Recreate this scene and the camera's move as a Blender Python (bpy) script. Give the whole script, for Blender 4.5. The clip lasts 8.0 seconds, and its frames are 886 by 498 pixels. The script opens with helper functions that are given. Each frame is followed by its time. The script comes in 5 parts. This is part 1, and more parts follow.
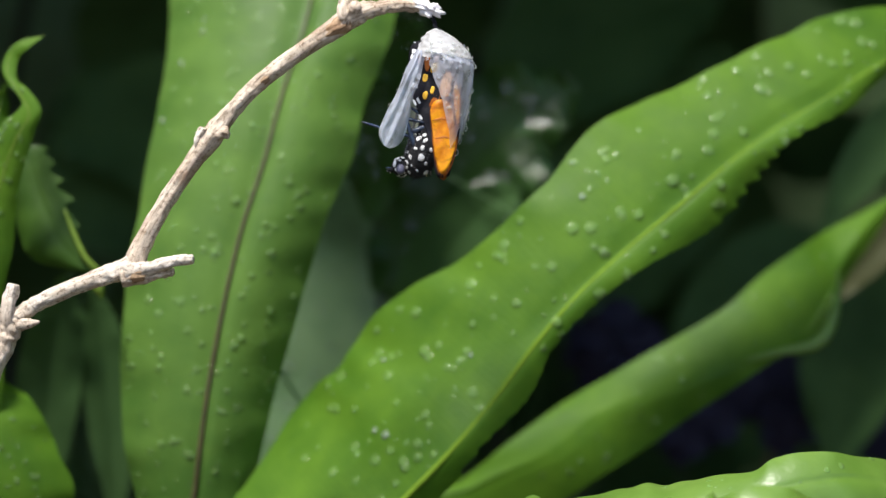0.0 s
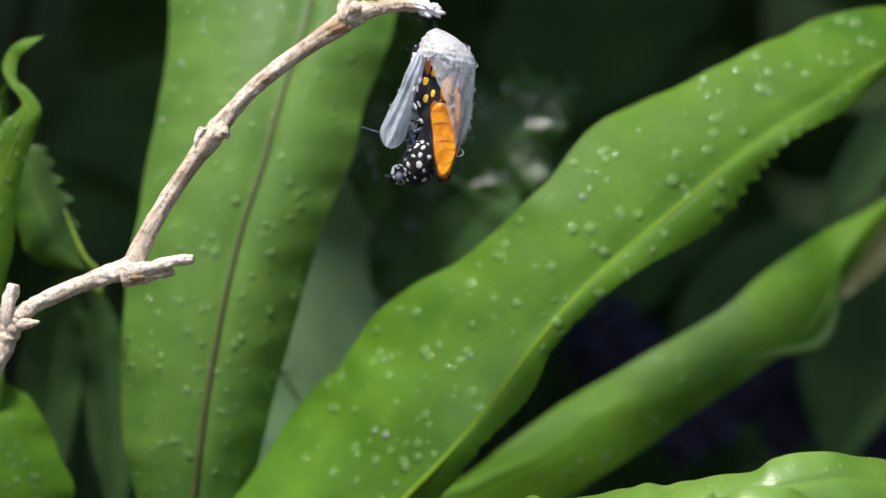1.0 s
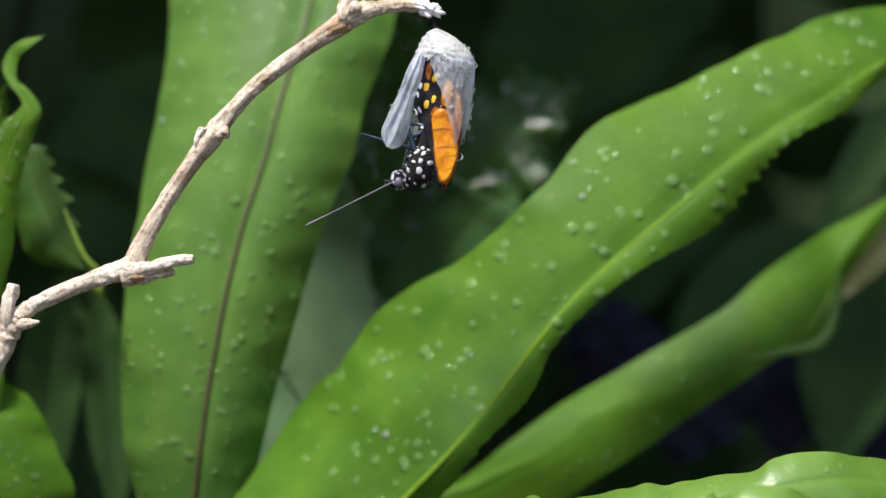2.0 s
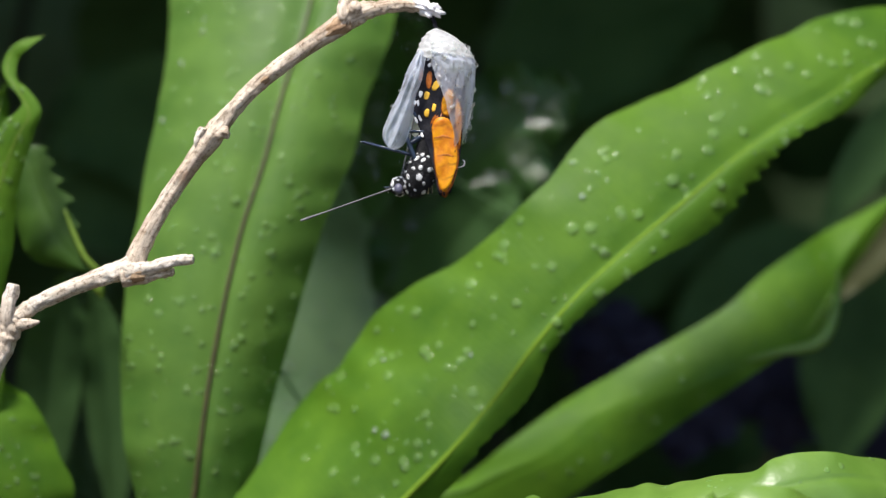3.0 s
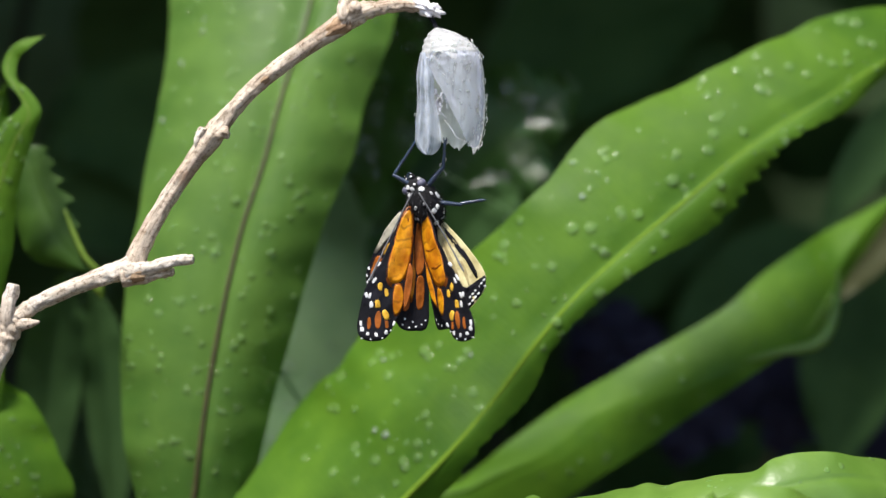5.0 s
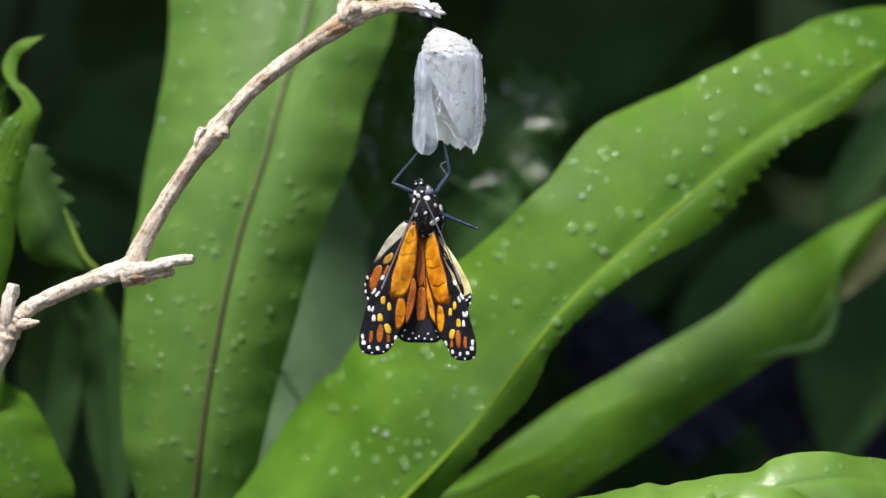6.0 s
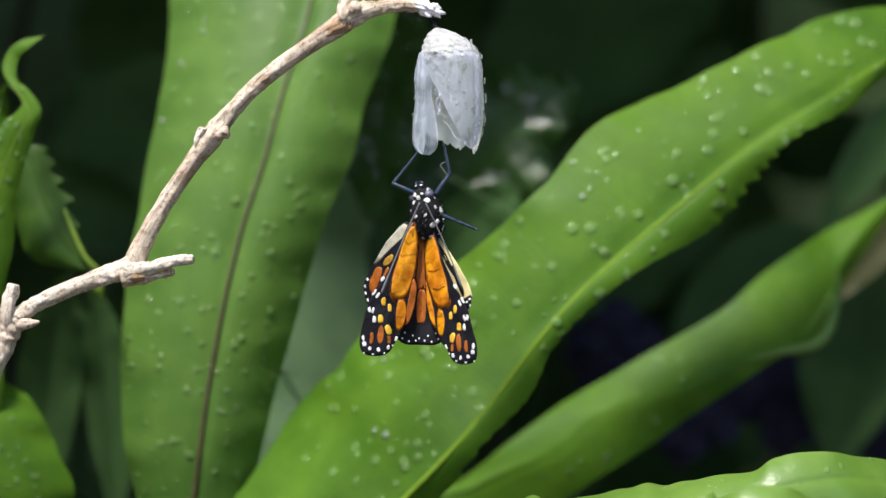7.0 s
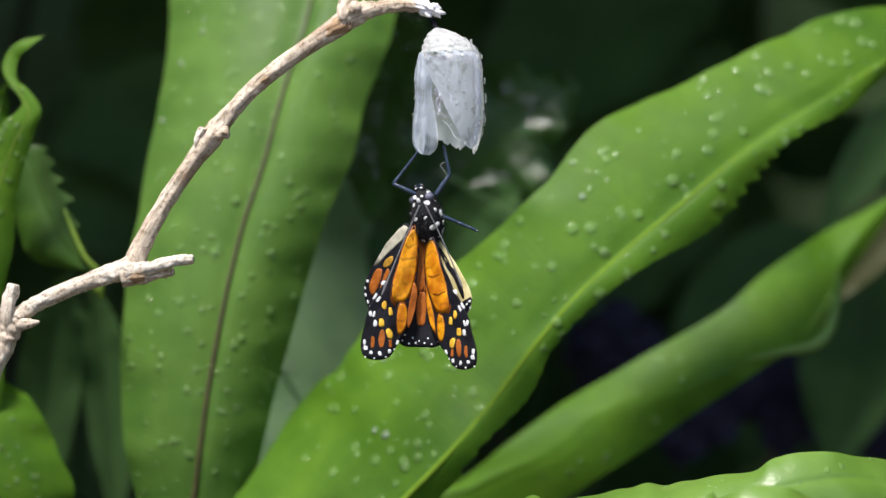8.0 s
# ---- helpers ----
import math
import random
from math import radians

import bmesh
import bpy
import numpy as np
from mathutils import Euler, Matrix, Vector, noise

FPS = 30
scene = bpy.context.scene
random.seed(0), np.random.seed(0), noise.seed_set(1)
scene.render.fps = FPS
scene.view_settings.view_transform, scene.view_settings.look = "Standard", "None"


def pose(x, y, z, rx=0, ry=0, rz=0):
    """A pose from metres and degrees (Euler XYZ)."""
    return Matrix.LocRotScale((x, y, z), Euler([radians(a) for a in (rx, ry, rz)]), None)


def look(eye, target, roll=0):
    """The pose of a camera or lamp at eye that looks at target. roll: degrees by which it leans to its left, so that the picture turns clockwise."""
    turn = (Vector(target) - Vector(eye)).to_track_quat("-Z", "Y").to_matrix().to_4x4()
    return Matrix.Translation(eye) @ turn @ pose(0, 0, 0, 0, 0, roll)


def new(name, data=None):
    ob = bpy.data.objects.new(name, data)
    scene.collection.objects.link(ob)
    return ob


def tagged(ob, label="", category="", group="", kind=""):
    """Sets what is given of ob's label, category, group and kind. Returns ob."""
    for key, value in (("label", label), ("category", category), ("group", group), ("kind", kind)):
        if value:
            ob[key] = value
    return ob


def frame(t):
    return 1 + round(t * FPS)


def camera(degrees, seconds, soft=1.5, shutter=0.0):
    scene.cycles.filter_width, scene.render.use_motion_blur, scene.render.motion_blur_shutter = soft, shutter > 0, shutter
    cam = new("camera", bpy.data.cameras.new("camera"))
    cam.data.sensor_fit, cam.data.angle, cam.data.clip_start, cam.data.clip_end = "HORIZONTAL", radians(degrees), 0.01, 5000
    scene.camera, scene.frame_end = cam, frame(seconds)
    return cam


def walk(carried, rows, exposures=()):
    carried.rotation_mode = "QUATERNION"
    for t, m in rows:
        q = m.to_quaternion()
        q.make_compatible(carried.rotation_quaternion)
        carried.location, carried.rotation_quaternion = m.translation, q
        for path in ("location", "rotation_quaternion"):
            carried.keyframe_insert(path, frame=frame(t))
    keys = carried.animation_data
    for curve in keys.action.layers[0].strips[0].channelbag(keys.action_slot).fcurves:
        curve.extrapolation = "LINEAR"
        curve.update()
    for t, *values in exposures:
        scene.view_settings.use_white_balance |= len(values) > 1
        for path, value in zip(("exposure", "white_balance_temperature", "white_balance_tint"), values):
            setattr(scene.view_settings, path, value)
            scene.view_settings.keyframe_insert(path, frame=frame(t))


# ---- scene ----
# A butterfly leaves its chrysalis on a twig among wet ferns. Metres, z up, soil at z = 0.
EYE = (0.0, -0.4057, 0.17)
cam = camera(24.0, 8.0, soft=1.5)
cam.data.dof.use_dof = True
cam.data.dof.focus_distance = 0.4057
cam.data.dof.aperture_fstop = 8.5
walk(cam, [(0.0, look(EYE, (0, 0, 0.17))), (8.0, look(EYE, (0, 0, 0.17)))])

# ---------------------------------------------------------------- light
world = bpy.data.worlds.new("world")
scene.world = world
world.use_nodes = True
wn = world.node_tree
sky = wn.nodes.new("ShaderNodeTexSky")
sky.sky_type = "NISHITA"
sky.sun_disc = False
SUN_ELEVATION, SUN_AZIMUTH = radians(60), radians(205)
sky.sun_elevation, sky.sun_rotation = SUN_ELEVATION, SUN_AZIMUTH
wn.links.new(sky.outputs[0], wn.nodes["Background"].inputs[0])
wn.nodes["Background"].inputs[1].default_value = 0.12
sun = new("sun", bpy.data.lights.new("sun", "SUN"))
sun.data.energy, sun.data.angle, sun.data.color = 5.0, radians(10.0), (1.0, 0.95, 0.88)
SUN_WAY = Vector((math.sin(SUN_AZIMUTH) * math.cos(SUN_ELEVATION),
                  math.cos(SUN_AZIMUTH) * math.cos(SUN_ELEVATION), math.sin(SUN_ELEVATION)))
sun.matrix_world = look(SUN_WAY * 3, (0, 0, 0))
scene.view_settings.exposure = 0.55


# ---------------------------------------------------------------- materials
def material(name):
    m = bpy.data.materials.new(name)
    m.use_nodes = True
    t = m.node_tree
    return m, t, t.nodes["Principled BSDF"], t.nodes["Material Output"]


def node(t, kind, **inputs):
    n = t.nodes.new(kind)
    for k, v in inputs.items():
        n.inputs[k.replace("_", " ")].default_value = v
    return n


def ramp(t, source, stops):
    r = t.nodes.new("ShaderNodeValToRGB")
    while len(r.color_ramp.elements) < len(stops):
        r.color_ramp.elements.new(0.5)
    for e, (p, c) in zip(r.color_ramp.elements, stops):
        e.position, e.color = p, (*c, 1) if len(c) == 3 else c
    t.links.new(source, r.inputs[0])
    return r


def coords(t, kind="Object", scale=1.0):
    c = t.nodes.new("ShaderNodeTexCoord")
    mp = t.nodes.new("ShaderNodeMapping")
    mp.inputs["Scale"].default_value = scale if isinstance(scale, tuple) else (scale,) * 3
    t.links.new(c.outputs[kind], mp.inputs[0])
    return mp.outputs[0]


def noise_tex(t, vector, scale, detail=4.0, rough=0.55):
    n = node(t, "ShaderNodeTexNoise", Scale=scale, Detail=detail, Roughness=rough)
    t.links.new(vector, n.inputs["Vector"])
    return n


def bump(t, height, bsdf, strength, distance, normal=None):
    b = node(t, "ShaderNodeBump", Strength=strength, Distance=distance)
    t.links.new(height, b.inputs["Height"])
    if normal is not None:
        t.links.new(normal, b.inputs["Normal"])
    t.links.new(b.outputs[0], bsdf.inputs["Normal"])
    return b.outputs[0]


def leaf_material(name, dark, light, under, glow=0.35, rough=0.38, veins=230.0, stain=(0.2, 0.15, 0.04), spec=0.5):
    """Leaf blade: UV x runs across (0.5 the midrib), UV y along it in metres."""
    m, t, b, out = material(name)
    uv = coords(t, "UV")
    ob = coords(t, "Object")
    big = noise_tex(t, ob, 38.0, 3.0)
    fine = noise_tex(t, ob, 700.0, 4.0)
    sep = t.nodes.new("ShaderNodeSeparateXYZ")
    t.links.new(uv, sep.inputs[0])
    # side veins run obliquely from the midrib to the margin
    off = node(t, "ShaderNodeMath"); off.operation = "SUBTRACT"; off.inputs[1].default_value = 0.5
    t.links.new(sep.outputs["X"], off.inputs[0])
    ab = t.nodes.new("ShaderNodeMath"); ab.operation = "ABSOLUTE"
    t.links.new(off.outputs[0], ab.inputs[0])
    slope = t.nodes.new("ShaderNodeMath"); slope.operation = "MULTIPLY_ADD"
    t.links.new(ab.outputs[0], slope.inputs[0]); slope.inputs[1].default_value = -0.012
    t.links.new(sep.outputs["Y"], slope.inputs[2])
    comb = t.nodes.new("ShaderNodeCombineXYZ")
    t.links.new(slope.outputs[0], comb.inputs["Y"])
    wave = node(t, "ShaderNodeTexWave", Scale=veins, Distortion=5.0, Detail=4.0, Detail_Scale=0.6)
    wave.bands_direction = "Y"
    t.links.new(comb.outputs[0], wave.inputs["Vector"])
    mid = noise_tex(t, ob, 170.0, 4.0, 0.6)
    both = t.nodes.new("ShaderNodeMath"); both.operation = "MULTIPLY_ADD"; both.inputs[1].default_value = 0.35
    t.links.new(mid.outputs["Fac"], both.inputs[0]); t.links.new(big.outputs["Fac"], both.inputs[2])
    col = ramp(t, both.outputs[0], [(0.48, dark), (0.86, light)])
    mix = t.nodes.new("ShaderNodeMix"); mix.data_type = "RGBA"; mix.blend_type = "MULTIPLY"
    mix.inputs[0].default_value = 0.05
    t.links.new(col.outputs[0], mix.inputs[6]); t.links.new(wave.outputs["Color"], mix.inputs[7])
    spots = ramp(t, fine.outputs["Fac"], [(0.68, (0, 0, 0)), (0.78, (1, 1, 1))])
    mix2 = t.nodes.new("ShaderNodeMix"); mix2.data_type = "RGBA"
    sc = t.nodes.new("ShaderNodeMath"); sc.operation = "MULTIPLY"; sc.inputs[1].default_value = 0.25
    t.links.new(spots.outputs[0], sc.inputs[0]); t.links.new(sc.outputs[0], mix2.inputs[0])
    t.links.new(mix.outputs[2], mix2.inputs[6]); mix2.inputs[7].default_value = (*stain, 1)
    t.links.new(mix2.outputs[2], b.inputs["Base Color"])
    b.inputs["Roughness"].default_value = rough
    b.inputs["Specular IOR Level"].default_value = spec
    rr = ramp(t, big.outputs["Fac"], [(0.25, (rough * 0.8,) * 3), (0.8, (min(1, rough * 1.35),) * 3)])
    t.links.new(rr.outputs[0], b.inputs["Roughness"])
    n1 = bump(t, wave.outputs["Fac"], b, 0.06, 0.0002)
    bump(t, fine.outputs["Fac"], b, 0.3, 0.0003, n1)
    tr = t.nodes.new("ShaderNodeBsdfTranslucent")
    mix3 = t.nodes.new("ShaderNodeMix"); mix3.data_type = "RGBA"; mix3.blend_type = "MULTIPLY"; mix3.inputs[0].default_value = 1.0
    t.links.new(mix2.outputs[2], mix3.inputs[6]); mix3.inputs[7].default_value = (*under, 1)
    t.links.new(mix3.outputs[2], tr.inputs[0])
    ms = t.nodes.new("ShaderNodeMixShader"); ms.inputs[0].default_value = glow
    t.links.new(b.outputs[0], ms.inputs[1]); t.links.new(tr.outputs[0], ms.inputs[2])
    t.links.new(ms.outputs[0], out.inputs[0])
    return m


def plain(name, color, rough=0.5, vary=0.15, scale=900.0, spec=0.5, relief=0.0002, metallic=0.0):
    """A surface of one colour with grain at two scales."""
    m, t, b, out = material(name)
    ob = coords(t, "Object")
    n1, n2 = noise_tex(t, ob, scale, 5.0), noise_tex(t, ob, scale * 0.15, 3.0)
    add = t.nodes.new("ShaderNodeMath"); add.operation = "ADD"
    t.links.new(n1.outputs["Fac"], add.inputs[0]); t.links.new(n2.outputs["Fac"], add.inputs[1])
    lo = tuple(c * (1 - vary) for c in color); hi = tuple(min(1, c * (1 + vary)) for c in color)
    half = t.nodes.new("ShaderNodeMath"); half.operation = "MULTIPLY"; half.inputs[1].default_value = 0.5
    t.links.new(add.outputs[0], half.inputs[0])
    r = ramp(t, half.outputs[0], [(0.35, lo), (0.65, hi)])
    t.links.new(r.outputs[0], b.inputs["Base Color"])
    b.inputs["Roughness"].default_value, b.inputs["Specular IOR Level"].default_value = rough, spec
    b.inputs["Metallic"].default_value = metallic
    bump(t, n1.outputs["Fac"], b, 0.5, relief)
    return m


def bark_material(name, dark, mid, light, stain):
    m, t, b, out = material(name)
    uv = coords(t, "UV", (15.0, 190.0, 1.0))
    ob = coords(t, "Object")
    long = noise_tex(t, uv, 1.0, 10.0, 0.72)
    patch = noise_tex(t, ob, 95.0, 4.0)
    grit = noise_tex(t, ob, 1100.0, 6.0, 0.7)
    c1 = ramp(t, long.outputs["Fac"], [(0.33, dark), (0.43, mid), (0.57, light)])
    c2 = ramp(t, patch.outputs["Fac"], [(0.36, stain), (0.50, (0.92, 0.85, 0.77)), (0.7, (1.2, 1.15, 1.1))])
    mx = t.nodes.new("ShaderNodeMix"); mx.data_type = "RGBA"; mx.blend_type = "MULTIPLY"; mx.inputs[0].default_value = 0.75
    t.links.new(c1.outputs[0], mx.inputs[6]); t.links.new(c2.outputs[0], mx.inputs[7])
    c3 = ramp(t, grit.outputs["Fac"], [(0.36, (0.30, 0.22, 0.16)), (0.47, (0.95, 0.93, 0.9)), (0.7, (1.1, 1.1, 1.1))])
    mx2 = t.nodes.new("ShaderNodeMix"); mx2.data_type = "RGBA"; mx2.blend_type = "MULTIPLY"; mx2.inputs[0].default_value = 0.8
    t.links.new(mx.outputs[2], mx2.inputs[6]); t.links.new(c3.outputs[0], mx2.inputs[7])
    t.links.new(mx2.outputs[2], b.inputs["Base Color"])
    b.inputs["Roughness"].default_value = 0.85
    n1 = bump(t, long.outputs["Fac"], b, 0.7, 0.0007)
    bump(t, grit.outputs["Fac"], b, 0.9, 0.0004, n1)
    return m


def water_material(name, haze_color, haze_part, ior=1.17, rough=0.18):
    """Clear drop: nearly all light passes, the rim and the glint are gloss, and a scattered haze colour paints in the
    light a drop gathers.
    """
    m, t, b, out = material(name)
    clear = node(t, "ShaderNodeBsdfTransparent", Color=(0.97, 1.0, 0.97, 1))
    gloss = node(t, "ShaderNodeBsdfGlossy", Color=(1, 1, 1, 1), Roughness=rough)
    haze = node(t, "ShaderNodeBsdfTranslucent", Color=(*haze_color, 1))
    haze2 = node(t, "ShaderNodeBsdfDiffuse", Color=(*haze_color, 1))
    both = t.nodes.new("ShaderNodeMixShader"); both.inputs[0].default_value = 0.5
    t.links.new(haze.outputs[0], both.inputs[1]); t.links.new(haze2.outputs[0], both.inputs[2])
    body = t.nodes.new("ShaderNodeMixShader"); body.inputs[0].default_value = haze_part
    t.links.new(clear.outputs[0], body.inputs[1]); t.links.new(both.outputs[0], body.inputs[2])
    fr = node(t, "ShaderNodeFresnel", IOR=ior)
    ms = t.nodes.new("ShaderNodeMixShader")
    t.links.new(fr.outputs[0], ms.inputs[0])
    t.links.new(body.outputs[0], ms.inputs[1]); t.links.new(gloss.outputs[0], ms.inputs[2])
    t.links.new(ms.outputs[0], out.inputs[0])
    return m


def film_material(name, tint, cover, rough=0.22, ribs=(700.0, 700.0, 90.0), relief=0.00025):
    """Thin milky skin with lengthwise wrinkles: part of the light passes straight, the rest is scattered."""
    m, t, b, out = material(name)
    n1 = noise_tex(t, coords(t, "Object"), 330.0, 4.0)
    n2 = noise_tex(t, coords(t, "Object", ribs), 1.0, 3.0)
    b.inputs["Base Color"].default_value = (*tint, 1)
    b.inputs["Roughness"].default_value = rough
    add = t.nodes.new("ShaderNodeMath"); add.operation = "ADD"
    t.links.new(n1.outputs["Fac"], add.inputs[0]); t.links.new(n2.outputs["Fac"], add.inputs[1])
    bump(t, add.outputs[0], b, 0.5, relief)
    tr = node(t, "ShaderNodeBsdfTranslucent", Color=(*tint, 1))
    ms = t.nodes.new("ShaderNodeMixShader"); ms.inputs[0].default_value = 0.5
    t.links.new(b.outputs[0], ms.inputs[1]); t.links.new(tr.outputs[0], ms.inputs[2])
    clear = node(t, "ShaderNodeBsdfTransparent", Color=(0.95, 0.96, 1.0, 1))
    fac = ramp(t, add.outputs[0], [(0.7, (max(0, cover - 0.2),) * 3), (1.25, (min(1, cover + 0.2),) * 3)])
    m2 = t.nodes.new("ShaderNodeMixShader")
    t.links.new(fac.outputs[0], m2.inputs[0])
    t.links.new(clear.outputs[0], m2.inputs[1]); t.links.new(ms.outputs[0], m2.inputs[2])
    t.links.new(m2.outputs[0], out.inputs[0])
    return m


def wing_material(name, low, high, crease, lines):
    """Scaled wing skin with soft two-tone patches and thin wrinkles across it, their shade painted as dark lines."""
    m, t, b, out = material(name)
    ob = coords(t, "Object")
    fine, patch = noise_tex(t, ob, 2200.0, 5.0), noise_tex(t, ob, 260.0, 2.0)
    col = ramp(t, patch.outputs["Fac"], [(0.34, low), (0.62, high)])
    wave = node(t, "ShaderNodeTexWave", Scale=lines, Distortion=7.0, Detail=2.0, Detail_Scale=2.5)
    wave.bands_direction = "Z"
    t.links.new(ob, wave.inputs["Vector"])
    thin = ramp(t, wave.outputs["Fac"], [(0.03, (1, 1, 1)), (0.34, (0, 0, 0))])
    some = ramp(t, noise_tex(t, ob, 300.0, 2.0).outputs["Fac"], [(0.44, (0, 0, 0)), (0.60, (0.5, 0.5, 0.5))])
    amount = t.nodes.new("ShaderNodeMath"); amount.operation = "MULTIPLY"
    t.links.new(thin.outputs[0], amount.inputs[0]); t.links.new(some.outputs[0], amount.inputs[1])
    mx = t.nodes.new("ShaderNodeMix"); mx.data_type = "RGBA"
    t.links.new(amount.outputs[0], mx.inputs[0]); t.links.new(col.outputs[0], mx.inputs[6]); mx.inputs[7].default_value = (*crease, 1)
    grain = ramp(t, fine.outputs["Fac"], [(0.3, (0.88, 0.86, 0.82)), (0.7, (1.06, 1.06, 1.06))])
    mx2 = t.nodes.new("ShaderNodeMix"); mx2.data_type = "RGBA"; mx2.blend_type = "MULTIPLY"; mx2.inputs[0].default_value = 1.0
    t.links.new(mx.outputs[2], mx2.inputs[6]); t.links.new(grain.outputs[0], mx2.inputs[7])
    t.links.new(mx2.outputs[2], b.inputs["Base Color"])
    b.inputs["Roughness"].default_value, b.inputs["Specular IOR Level"].default_value = 0.42, 0.28
    n1 = bump(t, wave.outputs["Fac"], b, 0.10, 0.0002)
    bump(t, patch.outputs["Fac"], b, 0.25, 0.0004, n1)
    return m


FROND = leaf_material("frond_green", (0.050, 0.134, 0.009), (0.104, 0.222, 0.015), (1.8, 1.6, 0.4), rough=0.55, spec=0.22)
FROND_PALE = leaf_material("frond_pale_green", (0.066, 0.152, 0.024), (0.124, 0.240, 0.040), (1.6, 1.4, 0.6), rough=0.56, spec=0.24)
FROND_BRIGHT = leaf_material("frond_bright_green", (0.11, 0.23, 0.030), (0.18, 0.32, 0.055), (1.5, 1.4, 0.6), rough=0.36, spec=0.8, veins=1500.0)
SHRUB = leaf_material("shrub_leaf_green", (0.022, 0.048, 0.018), (0.042, 0.085, 0.03), (1.2, 1.4, 0.6), glow=0.15, rough=0.38, spec=0.16)
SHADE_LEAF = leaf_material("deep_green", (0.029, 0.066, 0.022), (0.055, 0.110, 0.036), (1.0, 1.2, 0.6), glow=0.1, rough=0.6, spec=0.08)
WET_LEAF = leaf_material("wet_leaf", (0.015, 0.042, 0.009), (0.036, 0.088, 0.019), (1.0, 1.2, 0.6), glow=0.15, rough=0.34, spec=0.24)
GLINT_LEAF = leaf_material("glint_leaf", (0.020, 0.050, 0.012), (0.040, 0.095, 0.022), (1.0, 1.2, 0.6), glow=0.1, rough=0.22, spec=0.5)
WEED = leaf_material("weed_leaf_green", (0.030, 0.078, 0.010), (0.066, 0.140, 0.018), (1.4, 1.4, 0.5), rough=0.5, spec=0.25)
AGED_LEAF = leaf_material("aged_leaf", (0.026, 0.034, 0.010), (0.052, 0.056, 0.020), (1.2, 1.1, 0.6), glow=0.15, rough=0.5, spec=0.25)
GREY_LEAF = leaf_material("grey_green_leaf", (0.080, 0.155, 0.068), (0.170, 0.275, 0.132), (1.0, 1.2, 0.8), glow=0.15, rough=0.42, spec=0.5)
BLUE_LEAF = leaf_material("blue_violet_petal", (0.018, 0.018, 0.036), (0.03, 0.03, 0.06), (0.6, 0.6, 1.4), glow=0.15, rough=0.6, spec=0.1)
RIB_PALE = plain("rib_pale", (0.130, 0.210, 0.020), 0.5, 0.2, 500.0)
RIB_GREEN = plain("rib_green", (0.112, 0.190, 0.018), 0.9, 0.2, 500.0, 0.05)
RIB_BROWN = plain("rib_brown", (0.050, 0.042, 0.014), 0.5, 0.3, 500.0)
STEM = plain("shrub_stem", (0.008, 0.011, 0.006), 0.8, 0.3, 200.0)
BARK = bark_material("bark", (0.12, 0.08, 0.055), (0.52, 0.44, 0.36), (0.80, 0.73, 0.65), (0.46, 0.27, 0.15))
BARK_PALE = bark_material("bark_bleached", (0.18, 0.14, 0.10), (0.64, 0.59, 0.53), (0.86, 0.83, 0.79), (0.72, 0.60, 0.48))
BARK_BROWN = bark_material("bark_scar", (0.06, 0.035, 0.02), (0.36, 0.24, 0.145), (0.58, 0.44, 0.31), (0.55, 0.34, 0.2))
# the haze colours paint in the brightness of light focused by the drops
WATER = water_material("water", (0.44, 0.68, 0.24), 0.25, 1.25, 0.12)
WATER_CLEAR = water_material("water_clear", (0.95, 0.96, 1.0), 0.20, 1.33, 0.09)
FILM = film_material("shell_film", (0.94, 0.94, 0.95), 0.76)
FILM_CLEAR = film_material("shell_window", (0.80, 0.84, 0.97), 0.27, 0.10, relief=0.0004)
FILM_DENSE = film_material("shell_cap", (0.80, 0.80, 0.81), 0.76, 0.3, (260.0, 260.0, 1100.0), 0.0005)
FILM_FLAP = film_material("shell_flap", (0.80, 0.86, 1.0), 0.50, 0.08, (1100.0, 1100.0, 120.0), 0.0009)
EYE_MAT = plain("eye", (0.10, 0.098, 0.145), 0.3, 0.3, 3000.0)
SILK = plain("silk", (0.82, 0.80, 0.84), 0.8, 0.1, 1500.0, 0.2, 0.0006)
BLACK = plain("black_scales", (0.005, 0.005, 0.009), 0.7, 0.5, 1600.0, 0.22)
FUZZ = plain("black_fuzz", (0.007, 0.007, 0.009), 0.8, 0.5, 3500.0, 0.3, 0.0006)
WHITE = plain("white_scales", (0.72, 0.72, 0.73), 0.7, 0.08, 2500.0, 0.2)
ORANGE = wing_material("orange_scales", (0.44, 0.120, 0.004), (0.72, 0.31, 0.008), (0.10, 0.028, 0.006), 125.0)
BROWN = plain("brown_orange_scales", (0.32, 0.088, 0.010), 0.55, 0.3, 1200.0, 0.3, 0.00012)
RIM = plain("dark_orange_scales", (0.20, 0.055, 0.006), 0.5, 0.3, 1200.0, 0.25, 0.00012)
# dark orange strips that paint the shade in two wing creases
FOLD = plain("fold_shade_orange", (0.33, 0.098, 0.006), 0.5, 0.3, 1200.0, 0.25, 0.00012)
YELLOW = plain("yellow_scales", (0.74, 0.43, 0.04), 0.55, 0.15, 1200.0, 0.3)
CREAM = wing_material("cream_scales", (0.56, 0.48, 0.23), (0.76, 0.69, 0.40), (0.36, 0.28, 0.14), 90.0)
AMBER = plain("dull_amber_scales", (0.36, 0.19, 0.025), 0.55, 0.3, 1200.0, 0.25, 0.00012)
# the cream underside again, greyed so that its partial shade is in the colour
ASH = plain("cream_scales_shaded", (0.36, 0.34, 0.27), 0.6, 0.3, 900.0, 0.2)
SMOKE = plain("fold_shading_tan", (0.42, 0.34, 0.17), 0.6, 0.35, 900.0, 0.2)
